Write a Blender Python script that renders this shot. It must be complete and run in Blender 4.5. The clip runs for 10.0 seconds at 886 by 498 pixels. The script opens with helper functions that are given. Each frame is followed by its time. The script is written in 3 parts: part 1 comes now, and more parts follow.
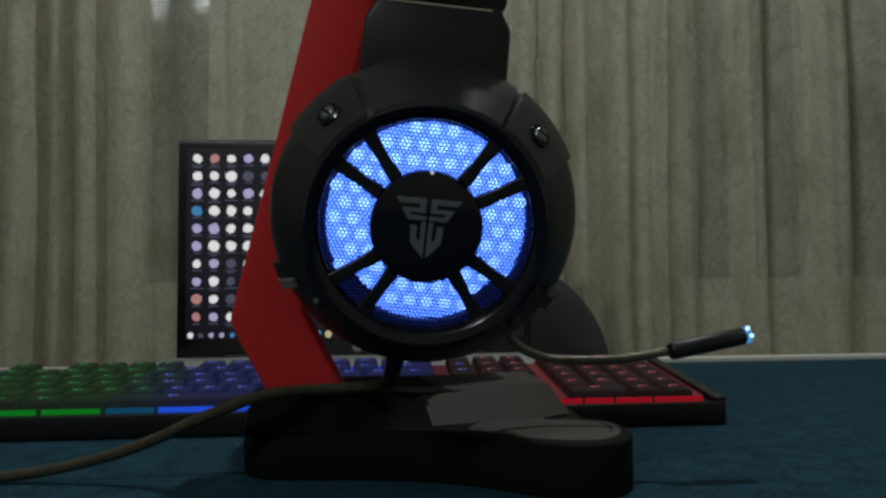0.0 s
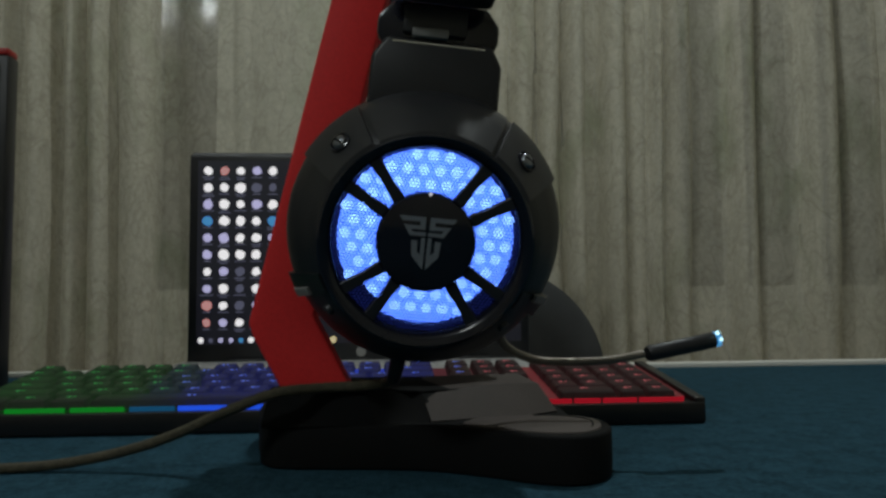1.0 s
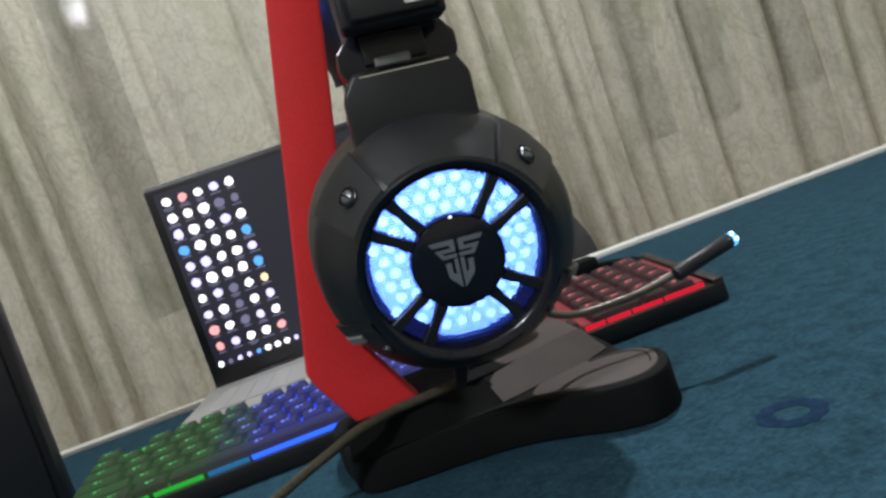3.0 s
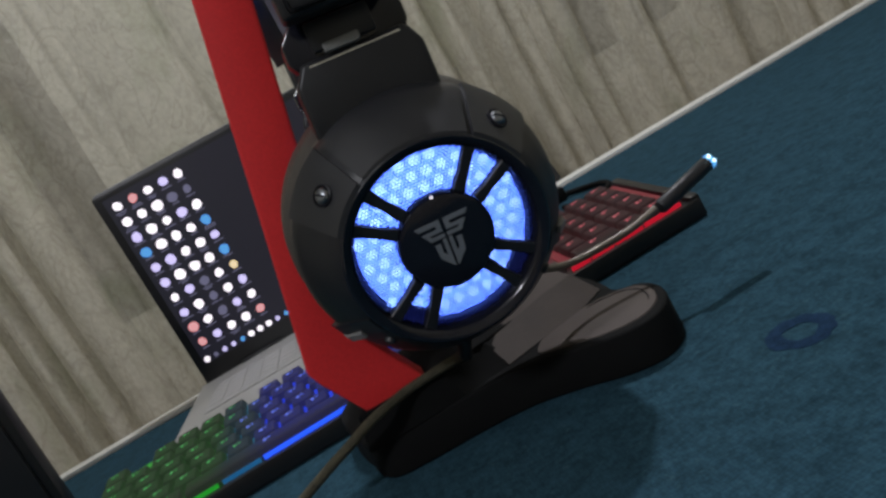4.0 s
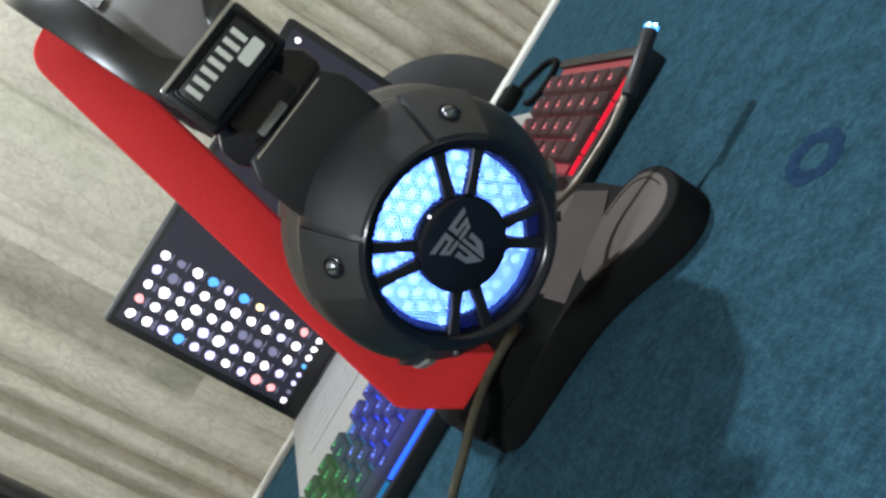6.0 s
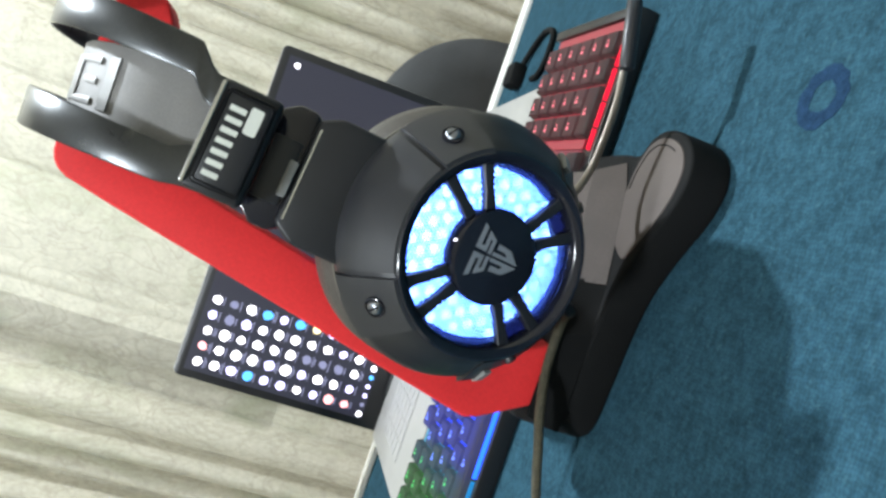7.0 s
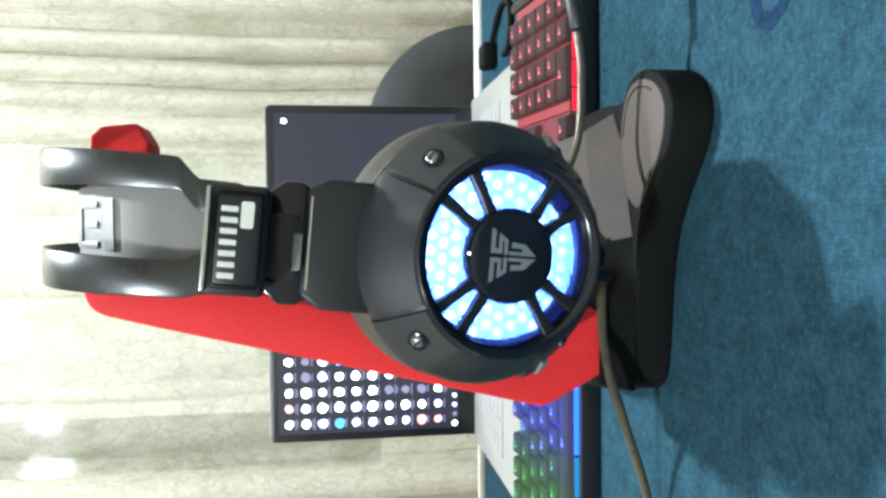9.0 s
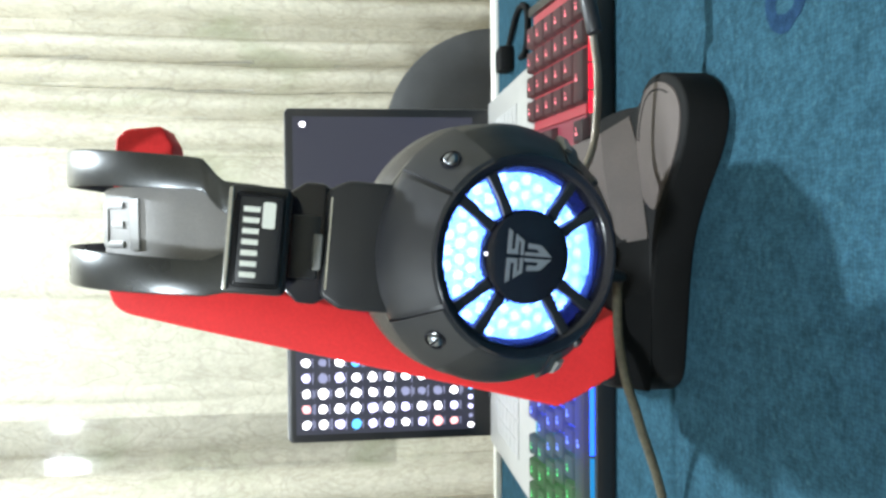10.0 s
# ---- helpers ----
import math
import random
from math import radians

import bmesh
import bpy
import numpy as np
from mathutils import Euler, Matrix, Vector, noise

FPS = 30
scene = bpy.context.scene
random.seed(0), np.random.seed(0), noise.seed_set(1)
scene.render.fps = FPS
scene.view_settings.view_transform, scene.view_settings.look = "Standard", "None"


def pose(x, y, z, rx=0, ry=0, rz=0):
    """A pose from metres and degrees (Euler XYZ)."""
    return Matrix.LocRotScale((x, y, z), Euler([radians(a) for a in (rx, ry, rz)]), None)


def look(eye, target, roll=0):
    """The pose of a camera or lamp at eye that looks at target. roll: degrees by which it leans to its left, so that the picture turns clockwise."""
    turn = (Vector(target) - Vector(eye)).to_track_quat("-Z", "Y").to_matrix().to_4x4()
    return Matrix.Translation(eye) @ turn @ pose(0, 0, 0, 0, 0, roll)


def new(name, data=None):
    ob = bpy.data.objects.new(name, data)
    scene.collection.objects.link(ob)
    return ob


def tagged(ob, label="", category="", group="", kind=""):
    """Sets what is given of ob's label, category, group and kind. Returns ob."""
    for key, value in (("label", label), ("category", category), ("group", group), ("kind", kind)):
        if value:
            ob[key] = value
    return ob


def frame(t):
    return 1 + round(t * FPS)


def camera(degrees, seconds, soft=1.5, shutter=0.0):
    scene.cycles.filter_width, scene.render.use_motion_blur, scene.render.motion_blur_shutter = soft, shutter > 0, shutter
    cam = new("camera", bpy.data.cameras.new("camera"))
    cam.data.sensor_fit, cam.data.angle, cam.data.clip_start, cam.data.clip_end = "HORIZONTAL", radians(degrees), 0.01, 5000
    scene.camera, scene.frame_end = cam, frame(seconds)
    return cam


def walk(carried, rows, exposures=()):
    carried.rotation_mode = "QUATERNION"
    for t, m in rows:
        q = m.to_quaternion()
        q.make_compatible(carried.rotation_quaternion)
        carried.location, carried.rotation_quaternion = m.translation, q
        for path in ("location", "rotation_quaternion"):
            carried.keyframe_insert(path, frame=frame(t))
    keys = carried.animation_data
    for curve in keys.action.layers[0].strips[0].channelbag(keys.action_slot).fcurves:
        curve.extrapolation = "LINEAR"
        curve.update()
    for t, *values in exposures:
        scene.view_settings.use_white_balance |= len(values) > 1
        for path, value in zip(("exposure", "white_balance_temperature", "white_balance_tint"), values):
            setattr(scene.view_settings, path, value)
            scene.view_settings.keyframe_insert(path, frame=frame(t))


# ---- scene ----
cam = camera(60.0, 10.0, soft=2.8, shutter=0.4)
PATH = [
    (0, (-0.055, -0.258, 0.075), (0.105, 1.732, 0.201), -0.6),
    (0.5, (-0.056, -0.275, 0.075), (0.114, 1.713, 0.207), -0.5),
    (1, (-0.056, -0.292, 0.075), (0.099, 1.697, 0.219), -0.5),
    (1.5, (-0.062, -0.302, 0.08), (0.132, 1.686, 0.176), -2.2),
    (2, (-0.067, -0.302, 0.094), (0.139, 1.687, 0.122), -7.5),
    (3.5, (-0.08, -0.294, 0.132), (0.16, 1.681, -0.071), -24.9),
    (4, (-0.079, -0.287, 0.14), (0.168, 1.676, -0.158), -29.5),
    (4.5, (-0.075, -0.287, 0.149), (0.153, 1.677, -0.157), -34.9),
    (5, (-0.075, -0.286, 0.159), (0.136, 1.675, -0.177), -42.9),
    (5.5, (-0.068, -0.282, 0.166), (0.088, 1.665, -0.265), -50.8),
    (7, (-0.041, -0.291, 0.175), (-0.055, 1.671, -0.208), -71.1),
    (7.5, (-0.035, -0.292, 0.174), (-0.08, 1.673, -0.192), -75.5),
    (8, (-0.033, -0.296, 0.172), (-0.084, 1.676, -0.157), -82.3),
    (8.5, (-0.027, -0.298, 0.166), (-0.1, 1.681, -0.11), -90.6),
    (9, (-0.027, -0.3, 0.166), (-0.09, 1.681, -0.101), -90.9),
    (9.5, (-0.028, -0.299, 0.166), (-0.084, 1.681, -0.107), -90.7),
    (10, (-0.028, -0.305, 0.167), (-0.082, 1.682, -0.058), -90.7),
]
EXPOSURES = [(0, -2.51, 6500, 4), (1.2, -2.25, 6500, 6), (1.5, -2.05, 6480, 8), (2, -1.93, 6450, 13), (3.5, -0.6, 6450, 16), (4, -1.58, 6450, 18), (4.5, -1.25, 6400, 17), (5, -0.65, 6400, 16), (5.5, -0.65, 6350, 14),
             (7, 0.1, 6200, 10), (8.5, 0.3, 6150, 8), (10, 0.35, 6150, 8)]
walk(cam, [(t, look(eye, target, roll)) for t, eye, target, roll in PATH], EXPOSURES)

# ---- light ----
world = bpy.data.worlds.new("room_air")
scene.world = world
world.use_nodes = True
world.node_tree.nodes["Background"].inputs[0].default_value = (0.75, 0.85, 1.0, 1)
world.node_tree.nodes["Background"].inputs[1].default_value = 0.02


def area_lamp(name, eye, target, w, h, watts, colour):
    data = bpy.data.lights.new(name, "AREA")
    data.shape, data.size, data.size_y, data.energy, data.color = "RECTANGLE", w, h, watts, colour
    ob = new(name, data)
    ob.matrix_world = look(eye, target)
    return ob


area_lamp("ceiling_lamp_light", (0.30, 0.48, 1.62), (0.0, 0.05, 0.0), 0.055, 0.055, 37.5, (0.92, 0.98, 1.0))
area_lamp("room_lamp_light", (-1.10, -1.25, 1.45), (1.4, 0.6, 0.3), 0.16, 0.15, 29.8, (0.92, 0.98, 1.0))
area_lamp("room_lamp_light", (-0.86, -1.25, 1.45), (1.4, 0.6, 0.3), 0.08, 0.09, 8.4, (0.92, 0.98, 1.0))

# ---- materials ----


def mat(name, colour, rough=0.5, metal=0.0, var=0.15, scale=60.0, fine=700.0, bump=0.1, spec=0.5, rand=0.0, emit=None, power=0.0):
    m = bpy.data.materials.new(name)
    m.use_nodes = True
    n, l = m.node_tree.nodes, m.node_tree.links
    b = n["Principled BSDF"]
    b.inputs["Roughness"].default_value, b.inputs["Metallic"].default_value = rough, metal
    b.inputs["Specular IOR Level"].default_value = spec
    tc = n.new("ShaderNodeTexCoord")
    big, small = n.new("ShaderNodeTexNoise"), n.new("ShaderNodeTexNoise")
    big.inputs["Scale"].default_value, small.inputs["Scale"].default_value = scale, fine
    big.inputs["Detail"].default_value = 4
    for t in (big, small):
        l.new(tc.outputs["Object"], t.inputs["Vector"])
    add = n.new("ShaderNodeMath")
    add.operation = "ADD"
    l.new(big.outputs["Fac"], add.inputs[0])
    l.new(small.outputs["Fac"], add.inputs[1])
    ramp = n.new("ShaderNodeMapRange")
    ramp.inputs["From Min"].default_value, ramp.inputs["From Max"].default_value = 0.6, 1.4
    ramp.inputs["To Min"].default_value, ramp.inputs["To Max"].default_value = 1 - var, 1 + var
    l.new(add.outputs[0], ramp.inputs["Value"])
    mul = n.new("ShaderNodeMixRGB")
    mul.blend_type = "MULTIPLY"
    mul.inputs["Fac"].default_value = 1
    mul.inputs["Color1"].default_value = (*colour, 1)
    l.new(ramp.outputs[0], mul.inputs["Color2"])
    l.new(mul.outputs[0], b.inputs["Base Color"])
    rr = n.new("ShaderNodeMapRange")
    rr.inputs["To Min"].default_value, rr.inputs["To Max"].default_value = max(0.02, rough - 0.08), min(1, rough + 0.08)
    l.new(big.outputs["Fac"], rr.inputs["Value"])
    l.new(rr.outputs[0], b.inputs["Roughness"])
    if bump:
        bp = n.new("ShaderNodeBump")
        bp.inputs["Strength"].default_value, bp.inputs["Distance"].default_value = bump, 0.001
        l.new(small.outputs["Fac"], bp.inputs["Height"])
        l.new(bp.outputs[0], b.inputs["Normal"])
    if emit:
        b.inputs["Emission Color"].default_value = (*emit, 1)
        b.inputs["Emission Strength"].default_value = power
    return m


def glow(name, colour, power):
    m = bpy.data.materials.new(name)
    m.use_nodes = True
    b = m.node_tree.nodes["Principled BSDF"]
    b.inputs["Base Color"].default_value = (0.02, 0.02, 0.02, 1)
    b.inputs["Roughness"].default_value = 0.4
    b.inputs["Emission Color"].default_value = (*colour, 1)
    b.inputs["Emission Strength"].default_value = power
    return m


def cloth_mat():
    """Coarse woven cotton: mottled patches, thread lines both ways and pale flecks of lint."""
    m = mat("blue_table_cloth", (0.0235, 0.062, 0.088), 0.95, 0, 0.44, 70, 300, 0.55, 0.03)
    n, l = m.node_tree.nodes, m.node_tree.links
    b = n["Principled BSDF"]
    tc = n.new("ShaderNodeTexCoord")
    old = b.inputs["Base Color"].links[0].from_socket
    for axis, turn in (("X", 0.0), ("Y", 0.0)):
        wv = n.new("ShaderNodeTexWave")
        wv.bands_direction = axis
        wv.inputs["Scale"].default_value, wv.inputs["Distortion"].default_value, wv.inputs["Detail"].default_value, wv.inputs["Detail Scale"].default_value = 170, 9.0, 4, 1.4
        mr = n.new("ShaderNodeMapRange")
        mr.inputs["To Min"].default_value, mr.inputs["To Max"].default_value = 0.91, 1.08
        mx = n.new("ShaderNodeMixRGB")
        mx.blend_type = "MULTIPLY"
        mx.inputs["Fac"].default_value = 1
        l.new(tc.outputs["Object"], wv.inputs["Vector"])
        l.new(wv.outputs["Fac"], mr.inputs["Value"])
        l.new(old, mx.inputs["Color1"])
        l.new(mr.outputs[0], mx.inputs["Color2"])
        old = mx.outputs[0]
    fleck = n.new("ShaderNodeTexNoise")
    fleck.inputs["Scale"].default_value, fleck.inputs["Detail"].default_value = 260, 4
    cr = n.new("ShaderNodeMapRange")
    cr.inputs["From Min"].default_value, cr.inputs["From Max"].default_value = 0.60, 0.76
    cr.inputs["To Max"].default_value = 0.5
    mix = n.new("ShaderNodeMixRGB")
    mix.inputs["Color2"].default_value = (0.06, 0.13, 0.16, 1)
    l.new(tc.outputs["Object"], fleck.inputs["Vector"])
    l.new(fleck.outputs["Fac"], cr.inputs["Value"])
    l.new(cr.outputs[0], mix.inputs["Fac"])
    l.new(old, mix.inputs["Color1"])
    l.new(mix.outputs[0], b.inputs["Base Color"])
    return m


def curtain_mat():
    """Thin crinkled voile: part cloth, part see-through, with twig-like printed lines and faint green leaves."""
    m = mat("beige_curtain", (0.80, 0.75, 0.62), 0.9, 0, 0.16, 22, 150, 0.0, 0.1)
    n, l = m.node_tree.nodes, m.node_tree.links
    b, out = n["Principled BSDF"], n["Material Output"]
    tc = n.new("ShaderNodeTexCoord")
    mp = n.new("ShaderNodeMapping")
    mp.inputs["Scale"].default_value = (1, 1, 0.55)
    l.new(tc.outputs["Object"], mp.inputs["Vector"])
    old = b.inputs["Base Color"].links[0].from_socket

    def layer(scale, detail, distortion, lo, hi, amount, colour, ridge):
        nonlocal old
        t = n.new("ShaderNodeTexNoise")
        t.inputs["Scale"].default_value, t.inputs["Detail"].default_value, t.inputs["Distortion"].default_value = scale, detail, distortion
        l.new(mp.outputs[0], t.inputs["Vector"])
        value = t.outputs["Fac"]
        if ridge:
            sub, ab = n.new("ShaderNodeMath"), n.new("ShaderNodeMath")
            sub.operation, ab.operation = "SUBTRACT", "ABSOLUTE"
            sub.inputs[1].default_value = 0.5
            l.new(value, sub.inputs[0])
            l.new(sub.outputs[0], ab.inputs[0])
            value = ab.outputs[0]
        mr = n.new("ShaderNodeMapRange")
        mr.inputs["From Min"].default_value, mr.inputs["From Max"].default_value = lo, hi
        mr.inputs["To Min"].default_value, mr.inputs["To Max"].default_value = (amount, 0.0) if ridge else (0.0, amount)
        mx = n.new("ShaderNodeMixRGB")
        mx.inputs["Color2"].default_value = (*colour, 1)
        l.new(value, mr.inputs["Value"])
        l.new(mr.outputs[0], mx.inputs["Fac"])
        l.new(old, mx.inputs["Color1"])
        old = mx.outputs[0]
        return t

    layer(9, 3, 0.6, 0.55, 0.72, 0.60, (0.38, 0.44, 0.25), False)
    layer(15, 4, 1.6, 0.0, 0.034, 0.26, (0.30, 0.26, 0.18), True)
    fine = layer(48, 6, 0.6, 0.0, 0.05, 0.20, (0.40, 0.36, 0.28), True)
    l.new(old, b.inputs["Base Color"])
    bp = n.new("ShaderNodeBump")
    bp.inputs["Strength"].default_value, bp.inputs["Distance"].default_value = 0.7, 0.004
    l.new(fine.outputs["Fac"], bp.inputs["Height"])
    l.new(bp.outputs[0], b.inputs["Normal"])
    tr, ms = n.new("ShaderNodeBsdfTransparent"), n.new("ShaderNodeMixShader")
    ms.inputs["Fac"].default_value = 0.46
    l.new(b.outputs[0], ms.inputs[1])
    l.new(tr.outputs[0], ms.inputs[2])
    l.new(ms.outputs[0], out.inputs["Surface"])
    return m


CLOTH, CURTAIN = cloth_mat(), curtain_mat()
WALL = mat("cream_wall_paint", (0.74, 0.72, 0.62), 0.8, 0, 0.08, 5, 120, 0.1)
CEIL = mat("white_ceiling_paint", (0.78, 0.77, 0.74), 0.85, 0, 0.05, 4, 90, 0.1)
FLOOR = mat("brown_floor", (0.22, 0.15, 0.10), 0.5, 0, 0.25, 6, 90, 0.1)
LAMINATE = mat("white_desk_laminate", (0.74, 0.73, 0.68), 0.45, 0, 0.05, 20, 300, 0.03)
DESKLEG = mat("grey_painted_steel", (0.35, 0.35, 0.36), 0.4, 0.6, 0.1, 20, 300, 0.05)
NIGHT = mat("dark_night_pane", (0.035, 0.033, 0.028), 0.05, 0, 0.05, 8, 60, 0.0)
SHELL = mat("matt_black_plastic", (0.0135, 0.0145, 0.018), 0.42, 0, 0.18, 90, 2600, 0.06)
SATIN = mat("satin_black_plastic", (0.013, 0.014, 0.017), 0.42, 0, 0.18, 70, 2200, 0.05, 0.45)
SHROUD = mat("smooth_black_shroud", (0.024, 0.025, 0.029), 0.40, 0, 0.18, 70, 2200, 0.05, 0.55)
GLOSS = mat("gloss_black_plastic", (0.010, 0.011, 0.018), 0.16, 0, 0.1, 80, 900, 0.0)
GUN = mat("gunmetal_band", (0.075, 0.078, 0.080), 0.30, 0.9, 0.10, 60, 900, 0.02)
LEATHER = mat("black_leatherette", (0.075, 0.068, 0.060), 0.45, 0, 0.25, 120, 1500, 0.5)
# taupe puts the reflection on the cup's back rim into the colour
RIMGLINT = mat("taupe_rim_glint", (0.17, 0.155, 0.13), 0.5, 0, 0.2, 120, 1500, 0.3)
PADGREY = mat("grey_rubber_band", (0.19, 0.185, 0.18), 0.55, 0, 0.14, 80, 1400, 0.15)
PADMARK = mat("embossed_grey_rubber", (0.25, 0.25, 0.245), 0.5, 0, 0.14, 80, 1400, 0.1)
CHROME = mat("chrome_screw", (0.26, 0.275, 0.30), 0.32, 1.0, 0.08, 200, 1500, 0.0)
STEEL = mat("brushed_steel_edge", (0.62, 0.62, 0.60), 0.22, 1.0, 0.08, 100, 1500, 0.0)
EMBLEM = mat("grey_printed_emblem", (0.20, 0.22, 0.25), 0.5, 0, 0.08, 300, 2000, 0.0)
PRINT = mat("white_printed_marks", (0.72, 0.74, 0.68), 0.5, 0, 0.06, 300, 2000, 0.0)
RED = mat("red_acrylic", (0.76, 0.034, 0.036), 0.60, 0, 0.10, 25, 700, 0.03, 0.22)
BASEBLACK = mat("black_rubber_base", (0.0075, 0.0078, 0.008), 0.75, 0, 0.2, 60, 1800, 0.15, 0.12)
BASETOP = mat("taupe_soft_plastic", (0.096, 0.080, 0.073), 0.66, 0, 0.22, 40, 1600, 0.15, 0.25)
BRAID = mat("olive_braided_cable", (0.075, 0.066, 0.040), 0.75, 0, 0.45, 300, 1300, 0.9)
GOOSE = mat("ribbed_metal_boom", (0.20, 0.175, 0.145), 0.32, 0.5, 0.2, 200, 1500, 0.3)
LIDMAT = mat("dark_laptop_bezel", (0.020, 0.020, 0.022), 0.38, 0, 0.1, 60, 1500, 0.03)
SILVER = mat("silver_laptop_case", (0.36, 0.355, 0.34), 0.42, 0.1, 0.10, 60, 1800, 0.05)
KEYCAP = mat("black_keycaps", (0.036, 0.033, 0.032), 0.60, 0, 0.2, 150, 2500, 0.05, 0.15)
# the thin caps let some of the backlight through
kn, kl = KEYCAP.node_tree.nodes, KEYCAP.node_tree.links
thin, both = kn.new("ShaderNodeBsdfTranslucent"), kn.new("ShaderNodeMixShader")
thin.inputs["Color"].default_value = (0.62, 0.58, 0.58, 1)
both.inputs["Fac"].default_value = 0.31
kl.new(kn["Principled BSDF"].outputs[0], both.inputs[1])
kl.new(thin.outputs[0], both.inputs[2])
kl.new(both.outputs[0], kn["Material Output"].inputs["Surface"])
LAPKEY = mat("silver_laptop_keys", (0.35, 0.345, 0.335), 0.45, 0.05, 0.12, 100, 1800, 0.05)
BLACKPC = mat("black_case_panel", (0.012, 0.012, 0.013), 0.35, 0, 0.15, 30, 900, 0.05)
REDTRIM = mat("red_case_trim", (0.40, 0.012, 0.012), 0.4, 0, 0.1, 60, 900, 0.02)
CHAIRM = mat("charcoal_chair_fabric", (0.050, 0.052, 0.054), 0.8, 0, 0.25, 40, 900, 0.4)
INK = mat("violet_ink", (0.015, 0.036, 0.074), 0.95, 0, 0.45, 200, 1200, 0.2, 0.02)
SCREEN = glow("laptop_screen_dark", (0.10, 0.10, 0.20), 0.20)
ICONS = {k: glow("icon_" + k, c, p) for k, c, p in (
    ("white", (1.0, 0.96, 1.0), 4.0), ("lilac", (0.66, 0.62, 1.0), 3.0), ("blue", (0.10, 0.45, 1.0), 2.2),
    ("rose", (1.0, 0.45, 0.45), 2.2), ("amber", (1.0, 0.82, 0.45), 2.6), ("faint", (0.45, 0.46, 0.72), 0.75))}
LEDPLATE = glow("led_plate", (0.085, 0.205, 1.0), 16.0)
LEDSPOT = glow("led_spot", (0.15, 0.31, 1.0), 22.0)
# no LEDs here: a faint glow standing in for their spilled light
LEDSPILL = glow("led_spill", (0.05, 0.08, 0.7), 0.5)
MICLED = glow("mic_led", (0.10, 0.45, 1.0), 3.0)
MICDOT = glow("mic_led_spot", (0.5, 0.85, 1.0), 9.0)
ZONE = {"green": glow("green_backlight", (0.01, 0.55, 0.03), 1.4), "teal": glow("teal_backlight", (0.01, 0.28, 0.45), 1.4),
        "blue": glow("blue_backlight", (0.012, 0.06, 1.0), 2.4), "violet": glow("dim_red_backlight", (0.6, 0.015, 0.08), 0.4),
        "red": glow("red_backlight", (1.0, 0.05, 0.09), 0.42)}
STRIPS = {"green": glow("green_strip", (0.01, 0.75, 0.04), 1.0), "teal": glow("teal_strip", (0.01, 0.25, 0.6), 1.0),
          "blue": glow("blue_strip", (0.015, 0.10, 1.0), 3.5), "red": glow("red_strip", (1.0, 0.010, 0.04), 1.35)}
LEGEND = {"green": glow("green_legend", (0.10, 0.8, 0.2), 1.2), "blue": glow("blue_legend", (0.15, 0.25, 1.0), 2.4),
          "red": glow("pink_legend", (1.0, 0.20, 0.24), 1.7)}

# ---- mesh helpers ----
BASE = {}


def thing(name, at, label, category, group="", kind=""):
    ob = new(name)
    ob.location = at
    ob.empty_display_size = 0.02
    BASE[ob] = Vector(at)
    return tagged(ob, label, category, group, kind)


def finish(me, angle=35):
    for p in me.polygons:
        p.use_smooth = True
    me.set_sharp_from_angle(angle=radians(angle))


def part(name, bm, material, parent=None, label="", angle=35, kind=""):
    """One mesh object, from geometry in world coordinates, under a thing or a part."""
    at = BASE[parent] if parent else Vector()
    bmesh.ops.recalc_face_normals(bm, faces=bm.faces)
    bmesh.ops.translate(bm, verts=bm.verts, vec=-at)
    me = bpy.data.meshes.new(name)
    bm.to_mesh(me)
    bm.free()
    finish(me, angle)
    me.materials.append(material)
    ob = new(name, me)
    if parent:
        ob.parent = parent
        BASE[ob] = at
    return tagged(ob, label, kind=kind)


def solid(name, bm, material, label, category, kind="", group="", angle=35):
    ob = part(name, bm, material, None, label, angle)
    return tagged(ob, label, category, group, kind)


def merge(bm, other, m=None):
    if m is not None:
        other.transform(m)
    me = bpy.data.meshes.new("tmp")
    other.to_mesh(me)
    other.free()
    bm.from_mesh(me)
    bpy.data.meshes.remove(me)
    return bm


def box(x0, x1, y0, y1, z0, z1, bev=0.0, seg=2, m=None, bm=None):
    b = bmesh.new()
    bmesh.ops.create_cube(b, size=1)
    bmesh.ops.transform(b, verts=b.verts, matrix=Matrix.Translation(((x0 + x1) / 2, (y0 + y1) / 2, (z0 + z1) / 2))
                        @ Matrix.Diagonal((x1 - x0, y1 - y0, z1 - z0, 1)))
    if bev:
        bmesh.ops.bevel(b, geom=b.edges[:], offset=bev, segments=seg, affect="EDGES", profile=0.5)
    if m is not None:
        b.transform(m)
    return merge(bm, b) if bm is not None else b


def prism(pts, axis, d0, d1, bev=0.0, seg=2, m=None, bm=None):
    """A flat outline pushed through from d0 to d1 along axis; pts are the other two coordinates in x, y, z order."""
    b = bmesh.new()
    lift = {"x": lambda p, d: (d, p[0], p[1]), "y": lambda p, d: (p[0], d, p[1]), "z": lambda p, d: (p[0], p[1], d)}[axis]
    f0 = b.faces.new([b.verts.new(lift(p, d0)) for p in pts])
    r = bmesh.ops.extrude_face_region(b, geom=[f0])
    move = Vector(lift((0, 0), d1 - d0))
    bmesh.ops.translate(b, verts=[v for v in r["geom"] if isinstance(v, bmesh.types.BMVert)], vec=move)
    bmesh.ops.recalc_face_normals(b, faces=b.faces)
    if bev:
        bmesh.ops.bevel(b, geom=b.edges[:], offset=bev, segments=seg, affect="EDGES", profile=0.5, clamp_overlap=True)
    if m is not None:
        b.transform(m)
    return merge(bm, b) if bm is not None else b


